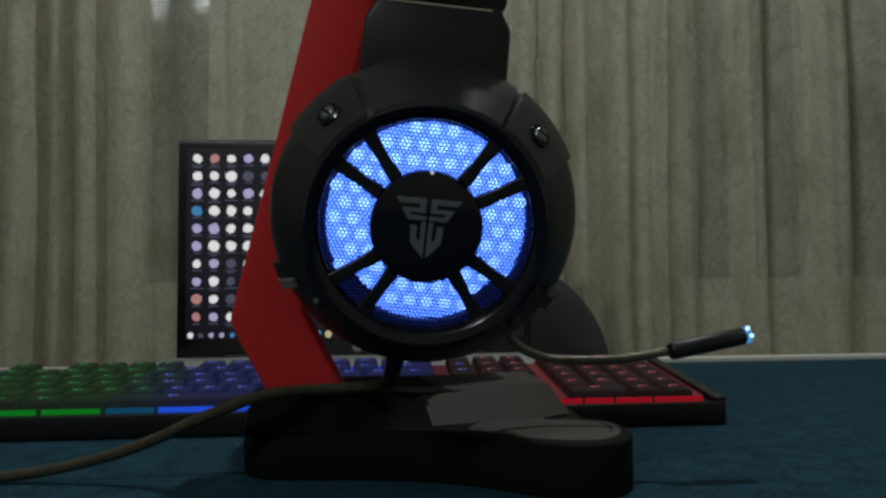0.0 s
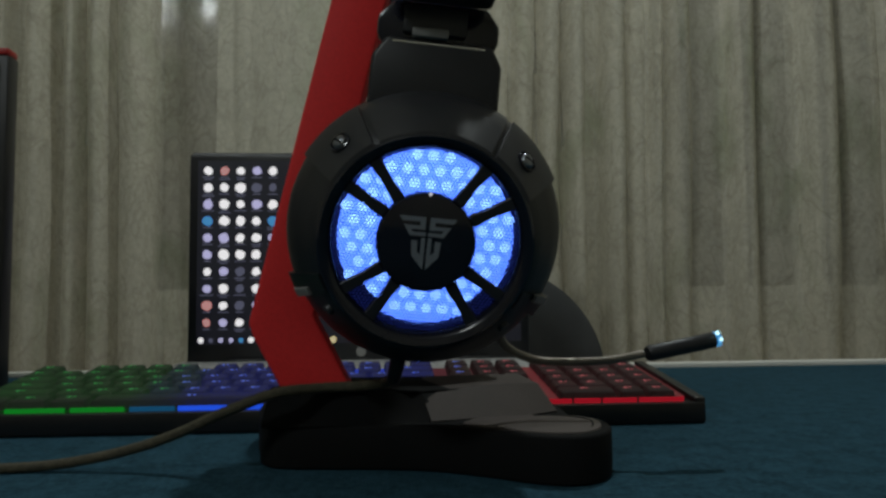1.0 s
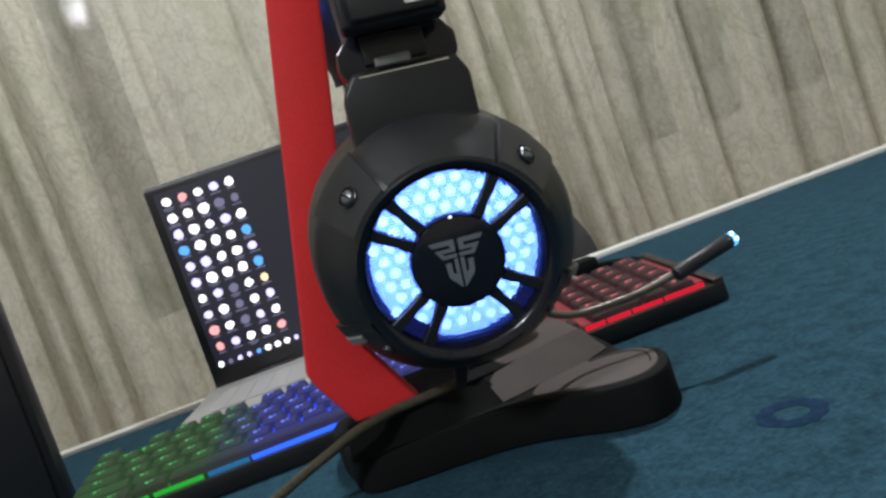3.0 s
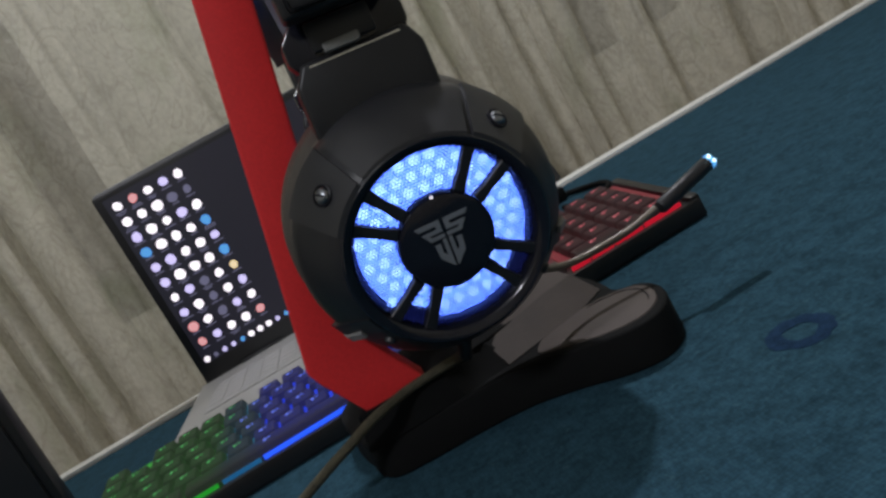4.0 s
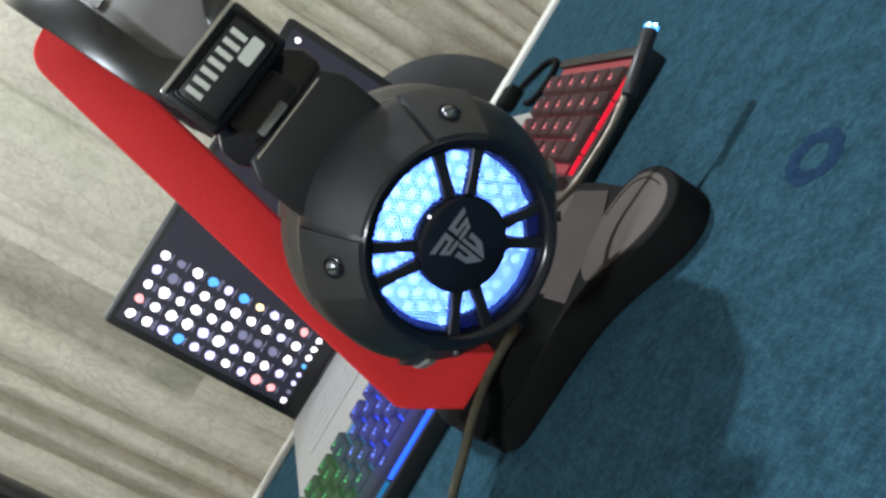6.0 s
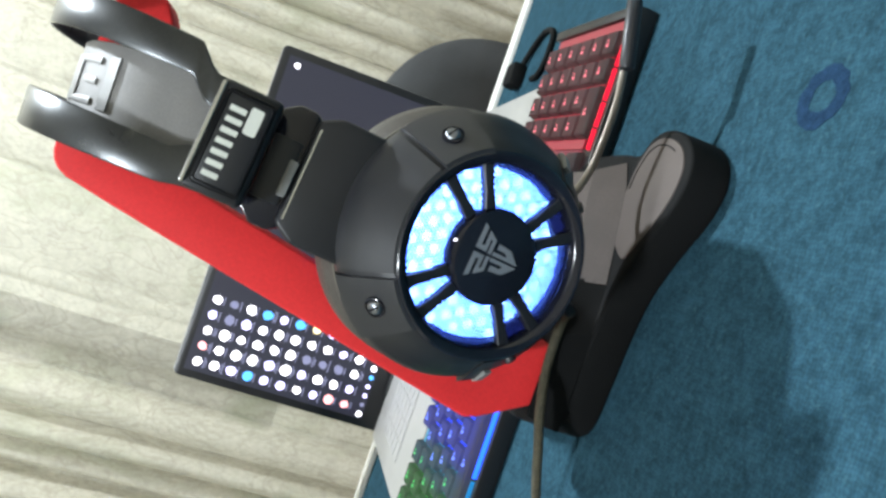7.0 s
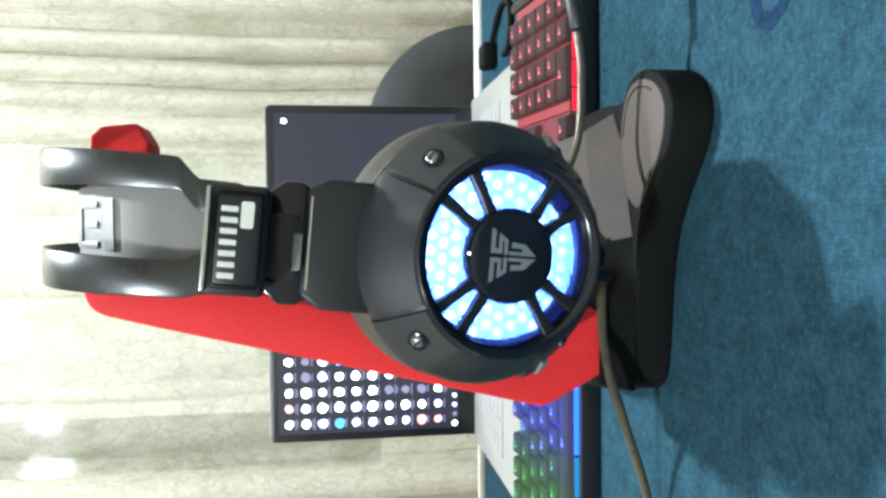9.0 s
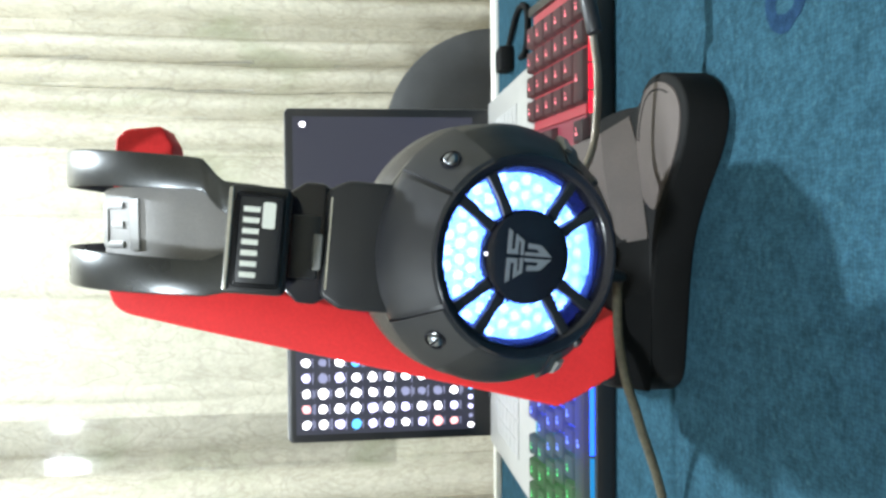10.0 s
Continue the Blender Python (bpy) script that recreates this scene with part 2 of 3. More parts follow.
def lathe(profile, m=None, seg=96, a0=0.0, a1=360.0, bm=None):
    """Turns (radius, depth) pairs round the local y axis; angles run from +x to +z."""
    b = bmesh.new()
    full = a1 - a0 >= 359.9
    n = max(3, int(seg * (a1 - a0) / 360))
    rings = []
    for i in range(n if full else n + 1):
        a = radians(a0 + (a1 - a0) * i / n)
        rings.append([b.verts.new((r * math.cos(a), d, r * math.sin(a))) for r, d in profile])
    for i in range(n):
        p, q = rings[i], rings[(i + 1) % len(rings)]
        for j in range(len(profile) - 1):
            b.faces.new((p[j], p[j + 1], q[j + 1], q[j]))
    if not full:
        for ring in (rings[0], rings[-1]):
            b.faces.new(ring)
    bmesh.ops.remove_doubles(b, verts=b.verts, dist=1e-6)
    bmesh.ops.recalc_face_normals(b, faces=b.faces)
    if m is not None:
        b.transform(m)
    return merge(bm, b) if bm is not None else b


def smooth_line(pts, steps=12):
    p = [Vector(q) for q in pts]
    p = [2 * p[0] - p[1]] + p + [2 * p[-1] - p[-2]]
    out = []
    for i in range(1, len(p) - 2):
        for k in range(steps):
            t = k / steps
            out.append(0.5 * ((2 * p[i]) + (p[i + 1] - p[i - 1]) * t + (2 * p[i - 1] - 5 * p[i] + 4 * p[i + 1] - p[i + 2]) * t * t
                              + (3 * p[i] - p[i - 1] - 3 * p[i + 1] + p[i + 2]) * t ** 3))
    return out + [p[-2]]


def closed(pts, steps=4):
    """A smooth closed outline through flat points."""
    n, out = len(pts), []
    for i in range(n):
        a, b, c, d = (Vector(pts[(i + k) % n]) for k in (-1, 0, 1, 2))
        for k in range(steps):
            t = k / steps
            out.append(0.5 * (2 * b + (c - a) * t + (2 * a - 5 * b + 4 * c - d) * t * t + (3 * b - a - 3 * c + d) * t ** 3))
    return [(p.x, p.y) for p in out]


def tube(pts, r, sides=14, ripple=0.0, bm=None):
    b = bm if bm is not None else bmesh.new()
    rings, up = [], Vector((0, 0, 1))
    for i, c in enumerate(pts):
        d = (pts[min(i + 1, len(pts) - 1)] - pts[max(i - 1, 0)]).normalized()
        s = d.cross(up if abs(d.z) < 0.9 else Vector((1, 0, 0))).normalized()
        u = s.cross(d)
        rr = r(i / (len(pts) - 1)) if callable(r) else r
        rr *= 1 + ripple * (i % 2)
        rings.append([b.verts.new(c + rr * (s * math.cos(2 * math.pi * k / sides) + u * math.sin(2 * math.pi * k / sides))) for k in range(sides)])
    for p, q in zip(rings, rings[1:]):
        for k in range(sides):
            b.faces.new((p[k], p[(k + 1) % sides], q[(k + 1) % sides], q[k]))
    b.faces.new(rings[0])
    b.faces.new(rings[-1])
    return b


def ribbon(line, x0, x1, thick, bm=None):
    """A strap that follows (y, z) points, from x0(t) to x1(t) across, of that thickness towards its inner side."""
    b = bm if bm is not None else bmesh.new()
    n = len(line)
    rings = []
    for i, (y, z) in enumerate(line):
        ya, za = line[max(i - 1, 0)]
        yb, zb = line[min(i + 1, n - 1)]
        d = Vector((0, yb - ya, zb - za)).normalized()
        inner = Vector((0, d.z, -d.y)) * thick
        t = i / (n - 1)
        a, c = Vector((x0(t), y, z)), Vector((x1(t), y, z))
        e = 0.0008
        rings.append([b.verts.new(v) for v in (a + Vector((e, 0, 0)), c - Vector((e, 0, 0)), c + inner * 0.3, c + inner * 0.8, c - Vector((e, 0, 0)) + inner,
                                               a + Vector((e, 0, 0)) + inner, a + inner * 0.8, a + inner * 0.3)])
    for p, q in zip(rings, rings[1:]):
        for k in range(8):
            b.faces.new((p[k], p[(k + 1) % 8], q[(k + 1) % 8], q[k]))
    b.faces.new(rings[0])
    b.faces.new(rings[-1])
    return b


# ---- room ----
X0, X1, Y0, Y1, Z0, Z1 = -1.9, 1.7, -2.3, 0.96, -0.75, 1.85
solid("floor", box(X0, X1, Y0, Y1 + 0.12, Z0 - 0.05, Z0), FLOOR, "plain brown floor", "floor", "structure")
solid("ceiling", box(X0, X1, Y0, Y1 + 0.12, Z1, Z1 + 0.06), CEIL, "plain white ceiling", "ceiling", "structure")
solid("wall_west", box(X0 - 0.1, X0, Y0, Y1 + 0.12, Z0, Z1), WALL, "plain cream wall", "wall", "structure")
solid("wall_east", box(X1, X1 + 0.1, Y0, Y1 + 0.12, Z0, Z1), WALL, "plain cream wall", "wall", "structure")
solid("wall_south", box(X0 - 0.1, X1 + 0.1, Y0 - 0.1, Y0, Z0, Z1), WALL, "plain cream wall", "wall", "structure")
# the wall behind the curtain, with the dark window panes that show through it
SILL, HEAD = 0.102, 1.35
PANES = [(-0.432, -0.325), (0.44, 0.53), (0.56, 0.655), (0.69, 0.86)]
bm = box(X0, X1, Y1, Y1 + 0.1, Z0, SILL)
box(X0, X1, Y1, Y1 + 0.1, HEAD, Z1, bm=bm)
edge = X0
for a, c in PANES:
    box(edge, a, Y1, Y1 + 0.1, SILL, HEAD, bm=bm)
    edge = c
box(edge, X1, Y1, Y1 + 0.1, SILL, HEAD, bm=bm)
solid("wall_north", bm, WALL, "cream wall with windows behind the curtain", "wall", "structure")
for i, (a, c) in enumerate(PANES):
    w = thing(f"window_{i + 1}", ((a + c) / 2, Y1 + 0.03, SILL), "narrow dark night window behind the curtain", "window", "windows", "structure")
    part("pane", box(a + 0.002, c - 0.002, Y1 + 0.03, Y1 + 0.04, SILL + 0.002, HEAD - 0.002), NIGHT, w)

# ---- curtain ----
CY = 0.86


# pleats that stand out from the cloth: middle, half width, depth
PLEATS = [(-0.640, 0.020, 0.016), (-0.606, 0.016, 0.012), (-0.551, 0.020, 0.020), (-0.504, 0.016, 0.018), (-0.465, 0.019, 0.022), (-0.412, 0.030, 0.018), (-0.30, 0.05, 0.004),
          (-0.20, 0.07, 0.005), (-0.06, 0.06, 0.005), (0.04, 0.045, 0.007), (0.118, 0.022, 0.012), (0.158, 0.019, 0.018), (0.196, 0.019, 0.022), (0.234, 0.018, 0.024), (0.296, 0.020, 0.022),
          (0.335, 0.016, 0.010), (0.360, 0.011, 0.016), (0.396, 0.019, 0.016), (0.497, 0.020, 0.020), (0.575, 0.03, 0.004), (0.619, 0.026, 0.022), (0.70, 0.03, 0.008), (0.745, 0.02, 0.018)]
for k in range(11):
    PLEATS += [(0.80 + 0.082 * k, 0.026, 0.018), (-0.70 - 0.098 * k, 0.028, 0.018)]


def fold(x):
    """How far the curtain stands out at x."""
    y = 0.004 * math.sin(x * 17 + 0.5) + 0.002 * math.sin(x * 53)
    for c, w, h in PLEATS:
        u = abs(x - c) / w
        if u < 1:
            y += 2.6 * h * math.cos(u * math.pi / 2) ** 0.40
    return y


bm = bmesh.new()
NX, NZ = 1500, 22
ZB, ZT = -0.72, 1.80
cols = []
for i in range(NX + 1):
    x = X0 + 0.02 + (X1 - X0 - 0.04) * i / NX
    col = []
    for k in range(NZ + 1):
        z = ZB + (ZT - ZB) * k / NZ
        wob = 0.005 * math.sin(z * 5 + x * 4) + 0.004 * noise.noise(Vector((x * 6, 0, z * 5)))
        y = CY - fold(x + wob) * (0.95 + 0.25 * noise.noise(Vector((x * 9, 3, z * 4)))) - 0.003 * noise.noise(Vector((x * 28, 7, z * 22)))
        col.append(bm.verts.new((x, y, z)))
    cols.append(col)
for p, q in zip(cols, cols[1:]):
    for k in range(NZ):
        bm.faces.new((p[k], q[k], q[k + 1], p[k + 1]))
# the cloth doubles back behind each deep pleat
lining = []
for c, w, h in PLEATS:
    if h >= 0.010:
        lining.append([((c - 0.85 * w, CY + 0.006, ZB), (c + 0.85 * w, CY + 0.006, ZB), (c + 0.85 * w, CY + 0.006, ZT), (c - 0.85 * w, CY + 0.006, ZT))])
cur = thing("curtain", (0, CY, ZT), "long beige crinkled voile curtain hanging in folds", "curtain")
part("fabric", bm, CURTAIN, cur, angle=80)
for (quad,) in lining:
    bm = bmesh.new()
    bm.faces.new([bm.verts.new(v) for v in quad])
    part("pleat_back", bm, CURTAIN, cur)
part("curtain_rod", tube([Vector((X0, CY, ZT + 0.012)), Vector((X1, CY, ZT + 0.012))], 0.012), DESKLEG, cur)

# ---- table ----
tb = thing("table", (0, 0, -0.75), "white laminate table with a bare strip along its far edge", "table")
part("tabletop", box(-1.15, 1.15, -0.42, 0.604, -0.032, -0.003, 0.003), LAMINATE, tb)
part("edge_strip", box(-1.15, 1.15, 0.5795, 0.604, -0.003, 0.0048, 0.0012), LAMINATE, tb, "raised white strip along the far edge")
for sx in (-1.08, 1.08):
    for sy in (-0.35, 0.53):
        part("leg", box(sx - 0.02, sx + 0.02, sy - 0.02, sy + 0.02, -0.75, -0.032, 0.003), DESKLEG, tb)
solid("tablecloth", box(-1.14, 1.14, -0.41, 0.579, -0.003, 0.0, 0.001), CLOTH, "dusty blue woven cloth covering the table", "tablecloth")
bm = lathe([(0.0066, 0), (0.0134, 0), (0.0134, 0.0002), (0.0066, 0.0002)], pose(0.0605, -0.0215, 0.0001, 90, 0, 0) @ Matrix.Diagonal((1.0, 1, 1.05, 1)), 120)
for v in bm.verts:
    v.co.xy += Vector((noise.noise(v.co * 220), noise.noise(v.co * 220 + Vector((9, 1, 2))))) * 0.0016
solid("ink_ring", bm, INK, "smudged violet ink ring on the blue cloth", "stain")

# ---- chair behind the table ----
ch = thing("round_chair", (0.09, 0.76, -0.75), "charcoal chair with a round backrest behind the table", "chair")
prof = [(0, -0.028), (0.10, -0.026), (0.140, -0.018), (0.156, -0.004), (0.158, 0.006), (0.152, 0.018), (0.10, 0.022), (0, 0.022)]
part("backrest", lathe(prof, pose(0.09, 0.745, -0.03), 80), CHAIRM, ch)
part("back_post", box(0.075, 0.105, 0.768, 0.784, -0.33, -0.05, 0.003), DESKLEG, ch)
part("seat", lathe([(0, 0), (0.13, 0), (0.14, 0.008), (0.14, 0.028), (0.13, 0.036), (0, 0.036)], pose(0.09, 0.69, -0.33, 90, 0, 0), 64), CHAIRM, ch)
for a in (45, 135, 225, 315):
    c, s = math.cos(radians(a)), math.sin(radians(a))
    part("leg", tube([Vector((0.09 + 0.09 * c, 0.69 + 0.09 * s, -0.36)), Vector((0.09 + 0.125 * c, 0.69 + 0.10 * s, -0.75))], 0.011), DESKLEG, ch)

# ---- slim monitor at the side ----
mo = thing("monitor", (-0.46, 0.312, 0), "slim black monitor with a thin red top trim", "monitor")
part("body", box(-0.62, -0.3385, 0.302, 0.318, 0.004, 0.267, 0.002), BLACKPC, mo)
part("top_trim", box(-0.619, -0.3395, 0.3018, 0.3178, 0.2672, 0.2725, 0.0012), REDTRIM, mo, "dark red trim")
part("bezel", box(-0.615, -0.3455, 0.2985, 0.302, 0.008, 0.263, 0.001), SATIN, mo)
part("foot", box(-0.56, -0.40, 0.296, 0.350, 0.0, 0.0045, 0.001), BLACKPC, mo)

# ---- laptop ----
LX0, LX1, LY0, LY1 = -0.2685, 0.107, 0.342, 0.566
lap = thing("laptop", ((LX0 + LX1) / 2, 0.45, 0), "open silver laptop with a dark screen full of icons", "laptop")
part("deck", box(LX0 - 0.006, LX1 + 0.007, LY0, LY1, 0.003, 0.0150, 0.002), SILVER, lap)
for sx in (LX0 + 0.03, LX1 - 0.03):
    for sy in (LY0 + 0.02, LY1 - 0.02):
        part("rubber_foot", box(sx - 0.008, sx + 0.008, sy - 0.004, sy + 0.004, 0.0, 0.0032), BASEBLACK, lap)
part("touchpad", box(-0.135, -0.03, 0.348, 0.404, 0.0150, 0.0156, 0.0003), LAPKEY, lap)
part("key_well", box(LX0 + 0.018, LX1 - 0.018, 0.408, 0.522, 0.0150, 0.0154), SILVER, lap)
me = None
for r in range(6):
    for c in range(18):
        x, y = LX0 + 0.0275 + c * 0.0189, 0.417 + r * 0.0188
        if me is None:
            k0 = part("laptop_key", box(x - 0.0083, x + 0.0083, y - 0.0082, y + 0.0082, 0.0154, 0.0161, 0.0003, 1), LAPKEY, lap)
            me, first = k0.data, Vector((x, y, 0))
        else:
            k = new("laptop_key", me)
            k.parent = lap
            k.location = Vector((x, y, 0)) - first
LZ0, LZ1 = 0.0135, 0.2450
TH = 0.0055
HY = 0.566


def rounded(x0, x1, z0, z1, r):
    pts = [(x0, z0), (x1, z0)]
    pts += [(x1 - r + r * math.cos(radians(a)), z1 - r + r * math.sin(radians(a))) for a in range(0, 91, 15)]
    return pts + [(x0 + r + r * math.cos(radians(a)), z1 - r + r * math.sin(radians(a))) for a in range(90, 181, 15)]


lid = part("lid", prism(rounded(LX0, LX1, LZ0, LZ1, 0.006), "y", HY, HY + TH, 0.0008, 2), LIDMAT, lap, "dark thin-framed lid")
part("lid_rim", prism(rounded(LX0 - 0.0012, LX1 + 0.0012, LZ0, LZ1 + 0.0012, 0.007), "y", HY + TH, HY + TH + 0.0025, 0.0006, 2), SILVER, lap)
for sx in (-0.20, 0.04):
    part("hinge", box(sx - 0.025, sx + 0.025, HY - 0.006, HY + 0.006, 0.0125, 0.0175, 0.002), LIDMAT, lap)
scr = part("screen", box(LX0 + 0.009, LX1 - 0.009, HY - 0.0006, HY - 0.0001, LZ0 + 0.020, LZ1 - 0.009), SCREEN, lap)
rnd = random.Random(4)
names = ["white"] * 9 + ["lilac"] * 3 + ["rose", "amber"]
special = {(3, 0): "blue", (1, 3): "faint", (1, 4): "faint", (7, 2): "faint", (8, 2): "faint", (0, 1): "rose", (8, 0): "rose", (9, 4): "rose", (5, 4): "blue",
           (4, 0): "lilac", (5, 0): "lilac", (6, 2): "faint", (3, 4): "blue", (6, 4): "amber", (0, 0): "white"}
IY0, IY1 = HY - 0.0010, HY - 0.0006


def icon(x, z, s, kind, bars):
    b = prism([(x + s * math.cos(a * math.pi / 4 + 0.39) * rnd.uniform(0.8, 1.05), z + s * math.sin(a * math.pi / 4 + 0.39) * rnd.uniform(0.8, 1.05)) for a in range(8)], "y", IY0, IY1)
    part("icon", b, ICONS[kind], scr)
    if bars:
        b = bmesh.new()
        for q in range(bars):
            w = rnd.uniform(0.0035, 0.0068)
            box(x - w, x + w, IY0, IY1, z - 0.0078 - q * 0.0022, z - 0.0066 - q * 0.0022, bm=b)
        part("icon_caption", b, ICONS["faint"], scr)


for r in range(10):
    for c in range(5):
        icon(LX0 + 0.0200 + c * 0.0176, LZ1 - 0.0205 - r * 0.0186, rnd.uniform(0.0049, 0.0063), special.get((r, c), rnd.choice(names)), rnd.choice((1, 1, 2)))
for c, kind in enumerate(["white", "faint", "lilac", "lilac", "blue", "white", "white", "white", "lilac", "blue", "amber"]):
    icon(LX0 + 0.0140 + c * 0.0108, LZ1 - 0.2070, 0.0036 if kind == "white" else 0.0029, kind, 0)
icon(LX0 + 0.1470, LZ1 - 0.2060, 0.0030, "blue", 0)
icon(LX0 + 0.1570, LZ1 - 0.2075, 0.0042, "amber", 0)
icon(LX1 - 0.0175, LZ1 - 0.0200, 0.0034, "white", 0)
part("bezel_mark", lathe([(0, -0.0008), (0.0052, -0.0008), (0.0056, -0.0004), (0.0056, 0.0004), (0, 0.0004)], pose((LX0 + LX1) / 2, HY, LZ0 + 0.0105), 28), LAPKEY, lap, "plain round silver mark")

# ---- coiled lead with a plug, beside the laptop ----
cd = thing("power_lead", (0.165, 0.47, 0), "short black lead with a plug on the cloth", "cable")
pts = smooth_line([(0.150, 0.502, 0.006), (0.172, 0.488, 0.004), (0.190, 0.455, 0.003), (0.182, 0.420, 0.003), (0.158, 0.414, 0.003), (0.142, 0.425, 0.003), (0.140, 0.445, 0.003)])
part("cord", tube(pts, 0.003), BASEBLACK, cd)
part("plug", box(0.137, 0.163, 0.488, 0.516, 0.0, 0.016, 0.004), BASEBLACK, cd)

# ---- gaming keyboard ----
KX0, KX1, KY0, KY1 = -0.307, 0.1425, 0.1765, 0.2915
SL = math.atan2(0.0145, KY1 - KY0)
kb = thing("gaming_keyboard", ((KX0 + KX1) / 2, 0.23, 0), "black gaming keyboard with green, blue and red backlight", "keyboard")
part("body", prism([(KY0, 0.0), (KY1, 0.0), (KY1, 0.0255), (KY0 + 0.004, 0.0128), (KY0, 0.0128)], "x", KX0, KX1, 0.0012), BLACKPC, kb)
part("front_lip", prism([(KY0 - 0.001, 0.001), (KY0 + 0.003, 0.001), (KY0 + 0.003, 0.0136), (KY0 - 0.001, 0.0130)], "x", KX0, KX1, 0.0006), BLACKPC, kb)
part("end_rail", prism([(KY0, 0.001), (KY1, 0.001), (KY1, 0.0305), (KY0, 0.0160)], "x", KX1 - 0.006, KX1 + 0.001, 0.0008), BLACKPC, kb)


def slope(y, up=0.0):
    return 0.0130 + (y - KY0) * math.tan(SL) + up


U = 0.01885
for col, xa, xb in (("green", KX0 + 0.004, -0.205), ("teal", -0.205, -0.180), ("blue", -0.180, -0.022), ("violet", -0.022, 0.046), ("red", 0.047, KX1 - 0.007)):
    part("backlight", prism([(KY0 + 0.013, slope(KY0 + 0.013)), (KY1 - 0.006, slope(KY1 - 0.006)), (KY1 - 0.006, slope(KY1 - 0.006, 0.0006)), (KY0 + 0.013, slope(KY0 + 0.013, 0.0006))],
                            "x", xa, xb), ZONE[col], kb, col + " backlight")
for col, xa, xb in (("green", -0.300, -0.283), ("green", -0.277, -0.243), ("green", -0.240, -0.209), ("teal", -0.206, -0.180), ("blue", -0.178, -0.105), ("blue", -0.102, -0.03),
                    ("red", 0.046, 0.060), ("red", 0.0615, 0.078), ("red", 0.0795, 0.101), ("red", 0.1025, 0.131)):
    part("light_strip", box(xa, xb, KY0 + 0.0034, KY0 + 0.0042, 0.0134, 0.0162), STRIPS[col], kb, col + " light strip")
ROWS_U = [  # widths in key units, front row to back row; 0.5-type gaps as negatives
    [1.25, 1.25, 1.25, 6.25, 1.25, 1.25, 1.25, 1.25, -0.4, 1, 1, 1, -0.4, 2, 1, 1],
    [2.25] + [1] * 10 + [2.75, -1.4, 1, -1.4, 1, 1, 1, 1],
    [1.75] + [1] * 11 + [2.25, -3.8, 1, 1, 1, 1],
    [1.5] + [1] * 12 + [1.5, -0.4, 1, 1, 1, -0.4, 1, 1, 1, 1],
    [1] * 13 + [2, -0.4, 1, 1, 1, -0.4, 1, 1, 1, 1],
    [1, -1, 1, 1, 1, 1, -0.5, 1, 1, 1, 1, -0.5, 1, 1, 1, 1, -0.4, 1, 1, 1, -0.4, 1, 1, 1, 1]]
keymesh = {}
legmesh = {}
for r, row in enumerate(ROWS_U):
    x = KX0 + 0.005
    y = KY0 + 0.0140 + r * 0.0178
    for w in row:
        if w < 0:
            x -= w * U
            continue
        cx = x + w * U / 2
        x += w * U
        if cx + w * U / 2 > KX1 - 0.004:
            continue
        if w not in keymesh:
            b = bmesh.new()
            h, g = w * U / 2 - 0.0010, 0.0079
            lo = [b.verts.new((sx * h, sy * g, 0)) for sx, sy in ((-1, -1), (1, -1), (1, 1), (-1, 1))]
            mid = [b.verts.new((sx * (h - 0.0012), sy * (g - 0.0008), 0.0046)) for sx, sy in ((-1, -1), (1, -1), (1, 1), (-1, 1))]
            hi = [b.verts.new((sx * (h - 0.0022), sy * (g - 0.0018), 0.0052)) for sx, sy in ((-1, -1), (1, -1), (1, 1), (-1, 1))]
            for p, q in ((lo, mid), (mid, hi)):
                for k in range(4):
                    b.faces.new((p[k], p[(k + 1) % 4], q[(k + 1) % 4], q[k]))
            b.faces.new(hi)
            me = bpy.data.meshes.new("key")
            b.to_mesh(me)
            b.free()
            me.materials.append(KEYCAP)
            keymesh[w] = me
        k = new("key", keymesh[w])
        k.parent = kb
        k.matrix_basis = Matrix.Translation(Vector((cx, y, slope(y, 0.0012))) - BASE[kb]) @ pose(0, 0, 0, math.degrees(SL))
        zone = "green" if cx < -0.19 else "blue" if cx < 0.0 else "red"
        if zone not in legmesh:
            b = box(-0.0030, -0.0008, 0.0004, 0.0028, 0.0052, 0.0054)
            box(0.0002, 0.0020, 0.0016, 0.0026, 0.0052, 0.0054, bm=b)
            legmesh[zone] = bpy.data.meshes.new("legend")
            b.to_mesh(legmesh[zone])
            b.free()
            legmesh[zone].materials.append(LEGEND[zone])
        g = new("legend", legmesh[zone])
        g.parent = k

# ---- headset stand ----
st = thing("headset_stand", (-0.045, 0.08, 0), "red and black headset stand holding the headset", "headset stand")
foot = [(-0.1165, 0.098), (-0.1140, 0.083), (-0.1060, 0.0715), (-0.090, 0.0675), (-0.060, 0.0635), (-0.038, 0.0585), (-0.022, 0.0500), (-0.0085, 0.0400), (0.0025, 0.0305), (0.013, 0.0245),
        (0.0235, 0.0225), (0.033, 0.0265), (0.0405, 0.0355), (0.0455, 0.049), (0.0465, 0.063), (0.043, 0.074), (0.035, 0.083), (0.037, 0.110), (0.036, 0.150), (0.027, 0.170),
        (0.008, 0.178), (-0.060, 0.180), (-0.105, 0.176), (-0.122, 0.160), (-0.1225, 0.130)]
body = part("base", prism(closed(foot, 3), "z", 0.0, 0.0205, 0.0026, 3), BASEBLACK, st, "black base with a rounded foot")
pad = [(-0.020, 0.0605), (-0.009, 0.0475), (0.002, 0.0375), (0.0125, 0.0310), (0.0235, 0.0290), (0.0315, 0.0325), (0.0375, 0.0400), (0.0415, 0.0520), (0.0420, 0.064), (0.0365, 0.0745), (0.020, 0.082), (-0.006, 0.0805)]
